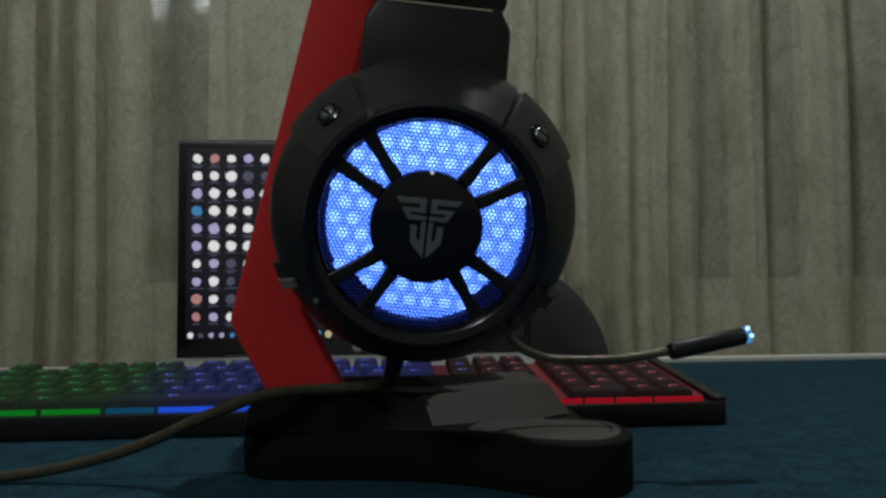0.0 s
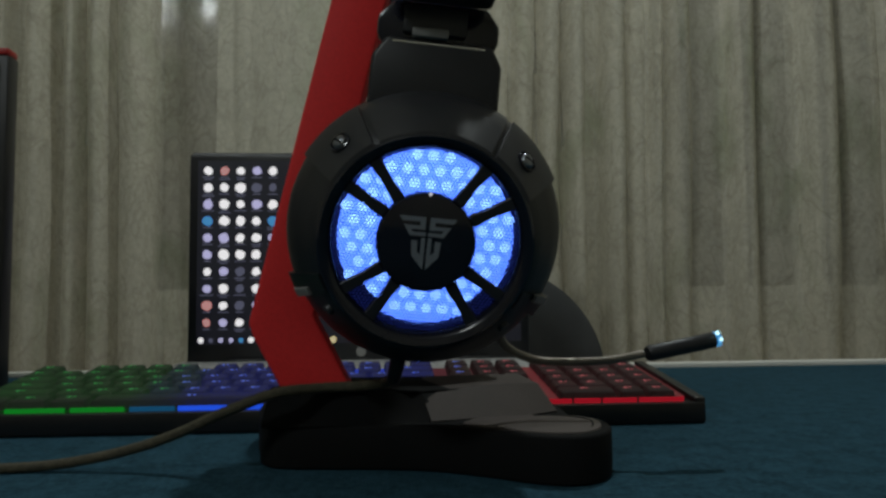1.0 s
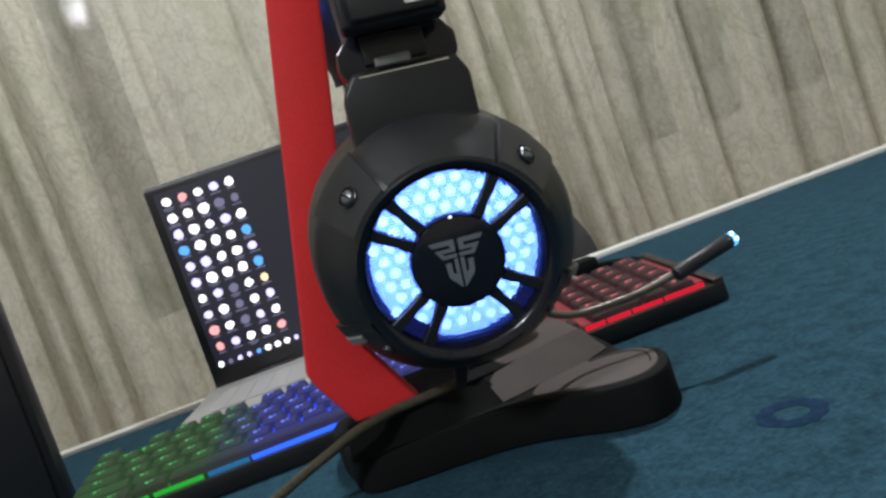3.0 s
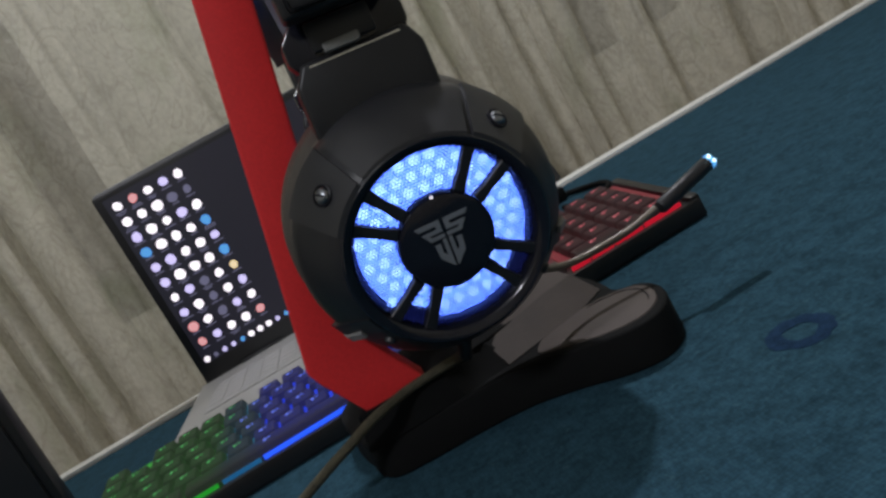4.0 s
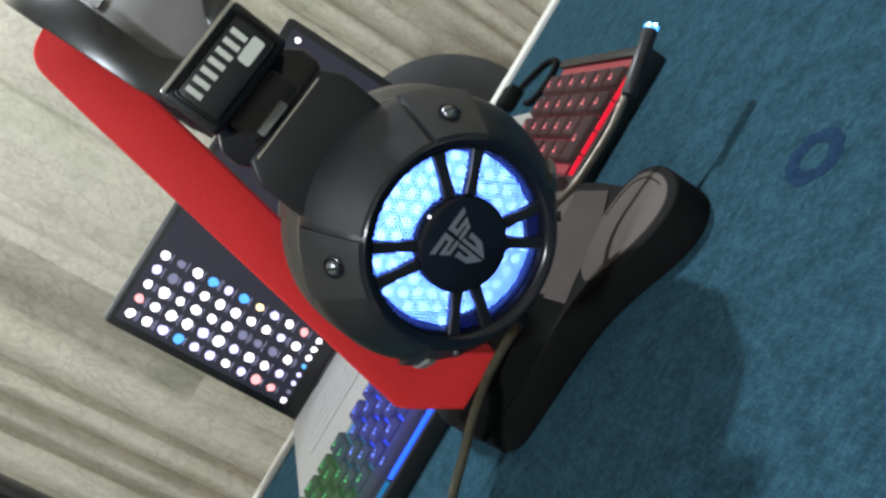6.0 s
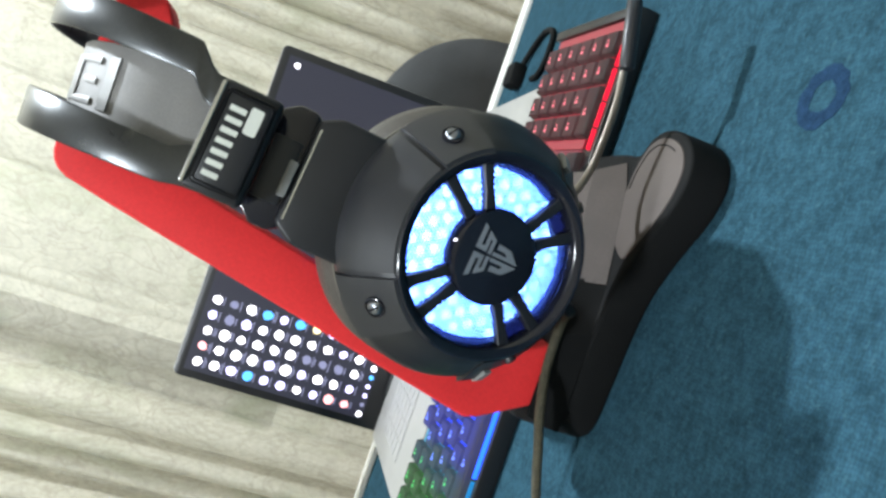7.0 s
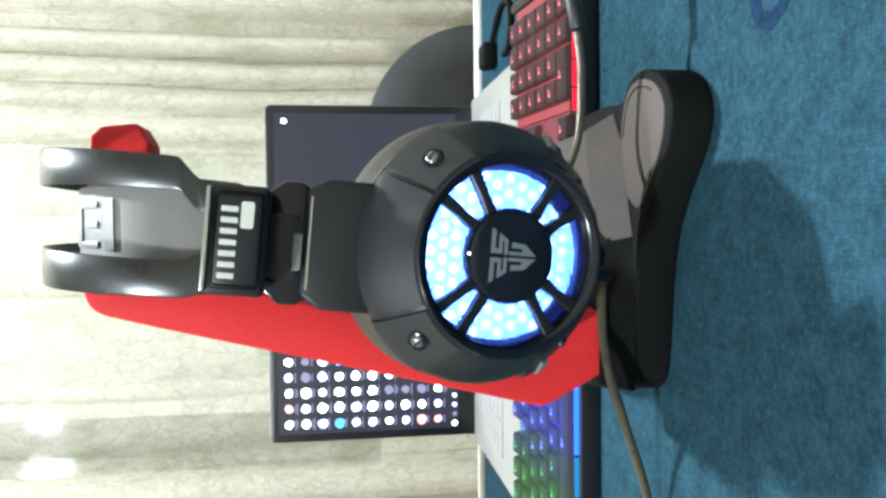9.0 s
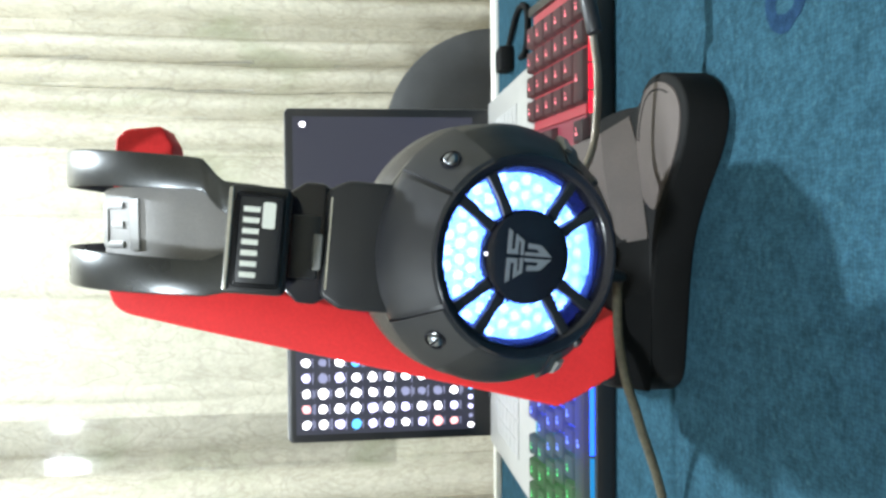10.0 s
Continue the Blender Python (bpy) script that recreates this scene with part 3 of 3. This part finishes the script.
part("foot_pad", prism(closed(pad), "z", 0.0195, 0.0212, 0.0006, 2), BASETOP, body, "taupe foot pad")
rim = [(0.016 + (x - 0.016) * 0.86, 0.056 + (y - 0.056) * 0.86) for x, y in pad]
groove = closed(rim, 6)[36:62]
part("foot_pad_groove", tube([Vector((x, y, 0.0212)) for x, y in groove], 0.0004, 8), BASEBLACK, body, "fine dark groove")
b = bmesh.new()
lo = [b.verts.new(v) for v in ((-0.1125, 0.0685, 0.019), (-0.060, 0.0645, 0.019), (-0.0280, 0.0665, 0.019), (0.0160, 0.0805, 0.019), (0.0300, 0.0925, 0.019), (0.0300, 0.1685, 0.019), (-0.1040, 0.1685, 0.019))]
hi = [b.verts.new(v) for v in ((-0.1085, 0.0695, 0.0375), (-0.066, 0.0655, 0.0375), (-0.0380, 0.0845, 0.0330), (0.0040, 0.0945, 0.034), (0.0220, 0.1005, 0.033), (0.0220, 0.1585, 0.033), (-0.0980, 0.1585, 0.0335))]
for k in range(7):
    b.faces.new((lo[k], lo[(k + 1) % 7], hi[(k + 1) % 7], hi[k]))
b.faces.new(hi)
b.faces.new(lo)
bmesh.ops.bevel(b, geom=b.edges[:], offset=0.0008, segments=2, affect="EDGES")
part("deck", b, BASEBLACK, body)
b = bmesh.new()
tri = [[(-0.0340, 0.0670, 0.0212), (0.0170, 0.0830, 0.0212), (0.0040, 0.0940, 0.0352), (-0.0375, 0.0840, 0.0322)], [(-0.0375, 0.0840, 0.0322), (0.0040, 0.0940, 0.0352), (0.0220, 0.1005, 0.0345), (0.0220, 0.1565, 0.0345), (-0.0340, 0.1565, 0.0335)],
       [(0.0170, 0.0830, 0.0212), (0.0310, 0.0935, 0.0212), (0.0225, 0.1005, 0.0345), (0.0040, 0.0940, 0.0352)]]
for f in tri:
    b.faces.new([b.verts.new(v) for v in f])
bmesh.ops.remove_doubles(b, verts=b.verts, dist=0.0002)
bmesh.ops.solidify(b, geom=b.faces[:], thickness=0.0012)
part("deck_facet", b, BASETOP, body, "taupe angled facets")
arm = [(-0.0945, 0.020), (-0.0625, 0.020), (-0.0725, 0.039), (-0.0885, 0.070), (-0.0815, 0.103), (-0.0690, 0.160), (-0.0562, 0.213), (-0.0472, 0.2525), (0.0125, 0.2525), (0.0215, 0.2575), (0.0200, 0.2735), (0.0155, 0.2785),
       (-0.0520, 0.2830), (-0.0575, 0.2828), (-0.0620, 0.2812), (-0.0650, 0.2785), (-0.0672, 0.2745), (-0.0732, 0.252), (-0.0865, 0.198), (-0.1010, 0.138), (-0.1185, 0.067), (-0.1160, 0.060)]
part("arm", prism(arm, "y", 0.0705, 0.0945, 0.0016, 3), RED, st, "glossy red bent arm")

# ---- headset ----
hs = thing("headset", (-0.037, 0.03, 0.045), "black wired gaming headset with a glowing ear cup", "headset")
# the headset is drawn a little small and laid into place by this matrix
SET = Matrix.Translation((0.0014, 0.0126, 0.0003)) @ Matrix.Scale(1.08, 4)
CUP = SET @ pose(-0.0382, -0.0122, 0.0910, 15.5, 5.5, 0)
BACK = SET @ pose(-0.0382, 0.165, 0.0910, 15.5, -5.5, 180)


def laid(bm):
    bm.transform(SET)
    return bm




def ear_cup(m, lit):
    outer = [(0.0352, 0.0015), (0.0356, -0.0008), (0.0366, -0.0018), (0.0384, -0.0010), (0.0425, 0.0050), (0.0468, 0.0108), (0.0503, 0.0165), (0.0519, 0.0212),
             (0.0517, 0.0255), (0.0502, 0.0280), (0.0440, 0.0285), (0.0352, 0.0285), (0.0352, 0.0015)]
    cup = part("ear_cup", lathe(outer, m, 120), SHELL, hs, "matt black ear cup" if not lit else "matt black ear cup with a lit grille")
    # raised corner panels with screws
    for a0, a1 in ((28, 57), (123, 152)):
        prof = [(0.0378, 0.004), (0.0378, -0.0026), (0.0394, -0.0024), (0.0437, 0.0036), (0.0476, 0.0100), (0.0513, 0.0157), (0.0532, 0.0205), (0.0523, 0.0240), (0.045, 0.022)]
        part("corner_panel", lathe(prof + [prof[0]], m, 120, a0, a1), SHROUD, cup)
        c = radians((a0 + a1) / 2 + (1 if a0 < 90 else -1))
        sm = m @ Matrix.Translation((0.0456 * math.cos(c), 0.0060, 0.0456 * math.sin(c)))
        tilt = Matrix.Rotation(radians(52), 4, Vector((-math.sin(c), 0, math.cos(c))).normalized())
        part("screw_well", lathe([(0, -0.0002), (0.0033, -0.0002), (0.0035, -0.0009), (0.0040, -0.0007), (0.0041, 0.003), (0, 0.003)], sm @ tilt, 28), GLOSS, cup)
        s = bmesh.new()
        lathe([(0, -0.0019), (0.0012, -0.0018), (0.0021, -0.0015), (0.0027, -0.0010), (0.0029, -0.0004), (0.0029, 0.0004), (0, 0.0004)], sm @ tilt, 24, bm=s)
        part("screw", s, CHROME, cup, "small chrome screw")
        part("screw_slot", box(-0.0022, 0.0022, -0.00205, -0.0014, -0.00038, 0.00038, m=sm @ tilt @ pose(0, 0, 0, 0, 30, 0)), GLOSS, cup)
    for a0, a1 in ((202, 212), (-32, -22)):
        prof = [(0.037, 0.003), (0.0395, -0.0010), (0.0450, 0.0072), (0.0522, 0.0165), (0.0538, 0.0205), (0.049, 0.0215), (0.037, 0.003)]
        part("lower_tab", lathe(prof, m, 120, a0, a1), SATIN, cup)
        mid = (a0 + a1) / 2 + 5
        # paler piece added for the light that the tab reflects
        part("tab_glint", lathe([(0.0462, 0.0086), (0.0470, 0.0072), (0.0530, 0.0158), (0.0540, 0.0196), (0.0530, 0.0200), (0.0462, 0.0086)], m, 120, mid - 3.5, mid), PADMARK, cup, "pale piece imitating light on the tab")
    for a in (222, -43):
        c = radians(a)
        pm = m @ Matrix.Translation((0.0437 * math.cos(c), 0.0058, 0.0437 * math.sin(c))) @ Matrix.Rotation(radians(54), 4, Vector((-math.sin(c), 0, math.cos(c))).normalized())
        part("ring_stud", lathe([(0, -0.0012), (0.0019, -0.0011), (0.0022, -0.0006), (0.0022, 0.002), (0, 0.002)], pm, 20), SHROUD, cup)
    # joint lines of the upper shroud
    prof = [(0.0368, -0.0027), (0.0390, -0.0022), (0.0433, 0.0038), (0.0476, 0.0096), (0.0512, 0.0155), (0.0527, 0.0206), (0.0519, 0.0240), (0.044, 0.0200), (0.0368, -0.0022)]
    part("shroud", lathe(prof, m, 120, 60, 120), SHROUD, cup)
    # grille: rim, lamp plate, honeycomb, spokes, hub
    part("grille_rim", lathe([(0.0352, 0.004), (0.0352, 0.0004), (0.0346, -0.0002), (0.0336, 0.0006), (0.0336, 0.004), (0.0352, 0.004)], m, 96), GLOSS, cup)
    part("grille_bezel", lathe([(0.0334, 0.0014), (0.0339, -0.0010), (0.0352, -0.0024), (0.0374, -0.0030), (0.0384, -0.0020), (0.0380, 0.0020), (0.0334, 0.0014)], m, 110), GLOSS, cup, "wide gloss black bezel")
    up = m @ Matrix.Translation((0, 0, 0.0008))
    part("lamp_plate", lathe([(0.0, 0.0052), (0.0317, 0.0052), (0.0317, 0.0060), (0.0, 0.0060)], up, 72), LEDPLATE if lit else GLOSS, cup, "blue-lit lamp plate" if lit else "")
    # on the lit cup, this ring's faint glow imitates spilled lamp light
    part("lamp_surround", lathe([(0.0290, 0.0062), (0.0349, 0.0062), (0.0349, 0.0070), (0.0290, 0.0070), (0.0290, 0.0062)], m, 72), LEDSPILL if lit else GLOSS, cup)
    if lit:
        # added arcs imitate fading light in outer halves of the two small lower windows
        for a0, a1 in ((215, 239), (-55, -31)):
            part("fade_arc", lathe([(0.0276, 0.0044), (0.0342, 0.0044), (0.0342, 0.0049), (0.0276, 0.0049), (0.0276, 0.0044)], m, 96, a0, a1), LEDSPILL, cup)
        spot = None
        for i in range(-8, 9):
            for j in range(-8, 9):
                x, z = 0.0058 * (i + 0.5 * (j % 2)), 0.00502 * j
                if 0.0175 < math.hypot(x, z) and math.hypot(x, z - 0.0008) < 0.0308:
                    if spot is None:
                        spot = part("led_spot", lathe([(0, 0.0048), (0.0015, 0.0048), (0.0020, 0.0052)], m @ Matrix.Translation((x, 0, z)), 10), LEDSPOT, cup)
                        at = m @ Vector((x, 0, z))
                    else:
                        o = new("led_spot", spot.data)
                        o.parent = cup
                        o.location = m @ Vector((x, 0, z)) - at
    g = bmesh.new()
    pit = 0.00130
    R = pit / math.sqrt(3)
    for j in range(-32, 33):
        for i in range(-28, 29):
            x, z = pit * (i + 0.5 * (j % 2)), pit * math.sqrt(3) / 2 * j
            if not 0.0172 < math.hypot(x, z) < 0.0341:
                continue
            o = [g.verts.new(m @ Vector((x + R * math.cos(radians(60 * k + 30)), 0.0030, z + R * math.sin(radians(60 * k + 30))))) for k in range(6)]
            n = [g.verts.new(m @ Vector((x + 0.74 * R * math.cos(radians(60 * k + 30)), 0.0030, z + 0.74 * R * math.sin(radians(60 * k + 30))))) for k in range(6)]
            d = [g.verts.new(m @ Vector((x + 0.74 * R * math.cos(radians(60 * k + 30)), 0.0038, z + 0.74 * R * math.sin(radians(60 * k + 30))))) for k in range(6)]
            for k in range(6):
                g.faces.new((o[k], o[(k + 1) % 6], n[(k + 1) % 6], n[k]))
                g.faces.new((n[k], n[(k + 1) % 6], d[(k + 1) % 6], d[k]))
    part("honeycomb", g, GLOSS, cup, "fine black honeycomb mesh", kind="stuff")
    for a in (56, 30, 127, 149, 239, 215, -55, -31):
        p, q = Vector((0.0178 * math.cos(radians(a)), 0, 0.0178 * math.sin(radians(a)))), Vector((0.0345 * math.cos(radians(a)), 0, 0.0345 * math.sin(radians(a))))
        d = (q - p).normalized()
        w = Vector((-d.z, 0, d.x))
        prof = [p + w * 0.0023, p.lerp(q, 0.4) + w * 0.0018, q + w * 0.0023, q - w * 0.0023, p.lerp(q, 0.4) - w * 0.0018, p - w * 0.0023]
        part("spoke", prism([(v.x, v.z) for v in prof], "y", -0.0004, 0.0034, 0.0004, 1, m=m), SHELL, cup)
    part("hub", lathe([(0, -0.0022), (0.0160, -0.0022), (0.0172, -0.0016), (0.0178, -0.0004), (0.0178, 0.0040), (0, 0.0040)], m, 80), GLOSS, cup, "round gloss black hub")
    if lit:
        part("pinhole_lamp", lathe([(0, -0.0019), (0.0004, -0.0018), (0.0005, -0.0012), (0, -0.0012)], m @ Matrix.Translation((0, 0, 0.0174)), 10), ICONS["white"], cup)
        # plain winged shield emblem
        e = bmesh.new()
        k = 0.000164
        for s in (1, -1):
            wing = [(5, 0), (66, 0), (59, 10), (17, 10), (17, 19), (54, 19), (39, 41), (3, 41), (3, 33), (33, 33), (38, 27), (5, 27)]
            prism([(s * x * k * 0.93, (57 - z) * k) for x, z in wing], "y", -0.0026, -0.0021, m=m, bm=e)
            tail = [(3, 45), (12, 45), (12, 82), (20, 75), (20, 52), (34, 52), (31, 85), (3, 114)]
            prism([(s * x * k * 0.93, (57 - z) * k) for x, z in tail], "y", -0.0026, -0.0021, m=m, bm=e)
        part("emblem", e, EMBLEM, cup, "grey winged shield emblem")
    # cushion behind the cup
    prof = [(0.030, 0.0295), (0.0440, 0.0290), (0.0500, 0.0310), (0.0532, 0.0380), (0.0535, 0.0470), (0.0510, 0.0560), (0.0460, 0.0610), (0.0400, 0.0620), (0.0330, 0.0590), (0.030, 0.050), (0.030, 0.0295)]
    part("ear_cushion", lathe(prof, m, 96), LEATHER, hs, "soft dark leatherette ear cushion")
    # ring coloured to imitate light reflected off the back rim
    part("cup_back_rim", lathe([(0.0480, 0.0284), (0.0514, 0.0288), (0.0514, 0.0302), (0.0480, 0.0306), (0.0480, 0.0284)], m, 96), RIMGLINT, hs, "ring behind the cup, its taupe imitating a rim reflection")
    return cup


front = ear_cup(CUP, True)
rear = ear_cup(BACK, False)


def yoke(m, marked):
    """Hinge block, tag block and slider above one cup; local z is height over the cup's centre, -y outwards."""
    ar = part("yoke", prism([(-0.0258, 0.046), (0.0228, 0.046), (0.0228, 0.067), (0.0186, 0.0745), (-0.0208, 0.0745), (-0.0256, 0.067)], "y", 0.0060, 0.0240, 0.0018, 3, m=m), SATIN, hs, "chamfered black yoke")
    # steel strip added to imitate the highlight line on the yoke's bevel
    part("yoke_glint", box(-0.0185, 0.0160, 0.0056, 0.0072, 0.0719, 0.0731, 0.0003, 1, m=m), STEEL, ar, "thin steel strip imitating a highlight")
    part("hinge", prism([(-0.0215, 0.071), (0.0180, 0.071), (0.0210, 0.076), (0.0210, 0.0825), (0.0160, 0.0890), (-0.0190, 0.0890), (-0.0246, 0.0825), (-0.0246, 0.076)], "y", 0.0085, 0.0220, 0.0012, 2, m=m), GLOSS, hs)
    part("hinge_slot", box(-0.0150, 0.0085, 0.0050, 0.0090, 0.0760, 0.0865, 0.0008, m=m), SHELL, hs)
    part("hinge_pin", box(-0.0115, 0.0020, 0.0042, 0.0090, 0.0748, 0.0782, 0.0008, m=m), PADMARK, hs, "small grey hinge pin")
    tag = part("tag_block", box(-0.0212, 0.0172, -0.0075, 0.0050, 0.0868, 0.1075, 0.0020, 3, m=m), SATIN, hs, "black block with printed marks")
    part("tag_rim", box(-0.0185, 0.0146, -0.0088, -0.0072, 0.0885, 0.1052, 0.0016, 2, m=m), SATIN, tag)
    part("tag_plate", box(-0.0176, 0.0137, -0.0092, -0.0082, 0.0893, 0.1044, 0.0014, 2, m=m), SHELL, tag)
    part("tag_edge", box(-0.0200, 0.0160, -0.0086, -0.0050, 0.1062, 0.1080, 0.0006, m=m), STEEL, tag, "bright steel edge")
    if marked:
        # seven plain marks, then a badge below the end of the row
        for i in range(7):
            b = box(-0.0150 + i * 0.0038, -0.0150 + i * 0.0038 + 0.0019, -0.0096, -0.0091, 0.0968, 0.1024, m=m)
            part("printed_bar", b, PRINT, tag)
        part("printed_badge", prism([(0.0030, 0.0915), (0.0110, 0.0915), (0.0116, 0.0921), (0.0116, 0.0953), (0.0110, 0.0959), (0.0030, 0.0959), (0.0024, 0.0953), (0.0024, 0.0921)], "y", -0.0096, -0.0091, m=m), PRINT, tag, "pale printed badge")
    return ar


yoke(SET @ pose(-0.0382, -0.0095, 0.0920, 2, 5.5, 0), True)
yoke(SET @ pose(-0.0382, 0.1630, 0.0920, 2, -5.5, 180), False)
# the two arched bars and the inner band between them
arch = []
for i in range(121):
    a = math.pi * i / 120
    arch.append((0.0760 - 0.0875 * math.copysign(abs(math.cos(a)) ** 0.80, math.cos(a)), 0.197 + 0.0795 * math.sin(a) ** 0.85))


def rise(t):
    return math.sin(math.pi * min(max(t, 0.0), 1.0)) ** 0.85


def edge_line(top, foot, step):
    """One edge of a bar: where it runs at the top, just above its ends, and how far it steps sideways into the block."""
    return lambda t: top * rise(t) + foot * (1 - rise(t)) + step * min(1.0, max(0.0, (0.15 - rise(t)) / 0.09))


part("band_bar", laid(ribbon(arch, edge_line(-0.0477, -0.0515, 0.0015), edge_line(-0.0327, -0.0390, 0.0035), 0.0016)), GUN, hs, "arched gunmetal bar")
part("band_bar", laid(ribbon(arch, edge_line(-0.0085, -0.0136, -0.0079), edge_line(0.0060, -0.0024, -0.0079), 0.0016)), GUN, hs, "arched gunmetal bar")
inner = []
for i in range(41):
    a = math.pi * i / 40
    inner.append((0.0760 - 0.0820 * math.copysign(abs(math.cos(a)) ** 0.9, math.cos(a)), 0.199 + 0.0640 * math.sin(a) ** 0.9))
band = part("inner_band", laid(ribbon(inner, lambda t: -0.0385, lambda t: -0.0100, 0.0022)), PADGREY, hs, "soft grey inner band")
for k0, k1, xa, xb in ((7, 8, -0.0345, -0.0150), (9, 13, -0.0335, -0.0310), (9, 13, -0.0185, -0.0160), (12, 14, -0.0335, -0.0160), (9, 11, -0.0260, -0.0235)):
    line = smooth_line([(0, y - 0.0006, z + 0.0006) for y, z in inner[k0:k1 + 1]], 4)
    part("band_mark", laid(ribbon([(v.y, v.z) for v in line], lambda t: xa, lambda t: xb, 0.0006)), PADMARK, band, "embossed grey mark")
# boom and microphone
boom = smooth_line([(-0.006, 0.055, 0.068), (-0.0005, 0.061, 0.0565), (0.0105, 0.0665, 0.0500), (0.0230, 0.0670, 0.0477), (0.0470, 0.0630, 0.0482), (0.0665, 0.0605, 0.0515)], 16)
part("mic_boom", tube(boom, 0.0019, 12, 0.06), GOOSE, hs, "bent ribbed metal boom")
mic = part("microphone", tube([Vector(v) for v in ((0.0655, 0.0570, 0.0514), (0.0665, 0.0572, 0.0516), (0.0825, 0.0590, 0.0543), (0.0985, 0.0605, 0.0572), (0.0993, 0.0606, 0.0573))],
                              lambda t: 0.0038 if 0.1 < t < 0.9 else 0.0032, 20), SHELL, hs, "black microphone capsule")
part("mic_ring", tube([Vector((0.0990, 0.0606, 0.0573)), Vector((0.1012, 0.0608, 0.0577))], 0.0036, 20), MICLED, mic, "glowing blue tip")
for dx, dz in ((-0.0010, 0.0026), (0.0006, -0.0004)):
    part("mic_lamp", lathe([(0, -0.001), (0.0008, -0.0007), (0.0010, 0), (0, 0)], pose(0.1005 + dx, 0.0575, 0.0580 + dz), 12), MICDOT, mic)
# strain relief and braided cable
part("strain_relief", tube([Vector((-0.0495, 0.030, 0.0600)), Vector((-0.0500, 0.036, 0.0515)), Vector((-0.0518, 0.046, 0.0428))], lambda t: 0.0038 - 0.0008 * t, 16), SATIN, hs)
cab = smooth_line([(-0.0515, 0.043, 0.0440), (-0.0560, 0.058, 0.0400), (-0.0660, 0.0640, 0.0382), (-0.0830, 0.0640, 0.0376), (-0.0990, 0.0570, 0.0372), (-0.1080, 0.0560, 0.0352), (-0.1180, 0.0570, 0.0315),
                   (-0.1295, 0.0610, 0.0268), (-0.1420, 0.0670, 0.0208), (-0.1540, 0.0705, 0.0158), (-0.1680, 0.0740, 0.0110), (-0.1900, 0.0770, 0.0058), (-0.2150, 0.0780, 0.0027), (-0.2600, 0.0740, 0.0025), (-0.3300, 0.0600, 0.0025), (-0.4500, 0.0600, 0.0025)], 24)
part("cable", tube(cab, 0.0023, 12, 0.07), BRAID, hs, "olive braided cable")
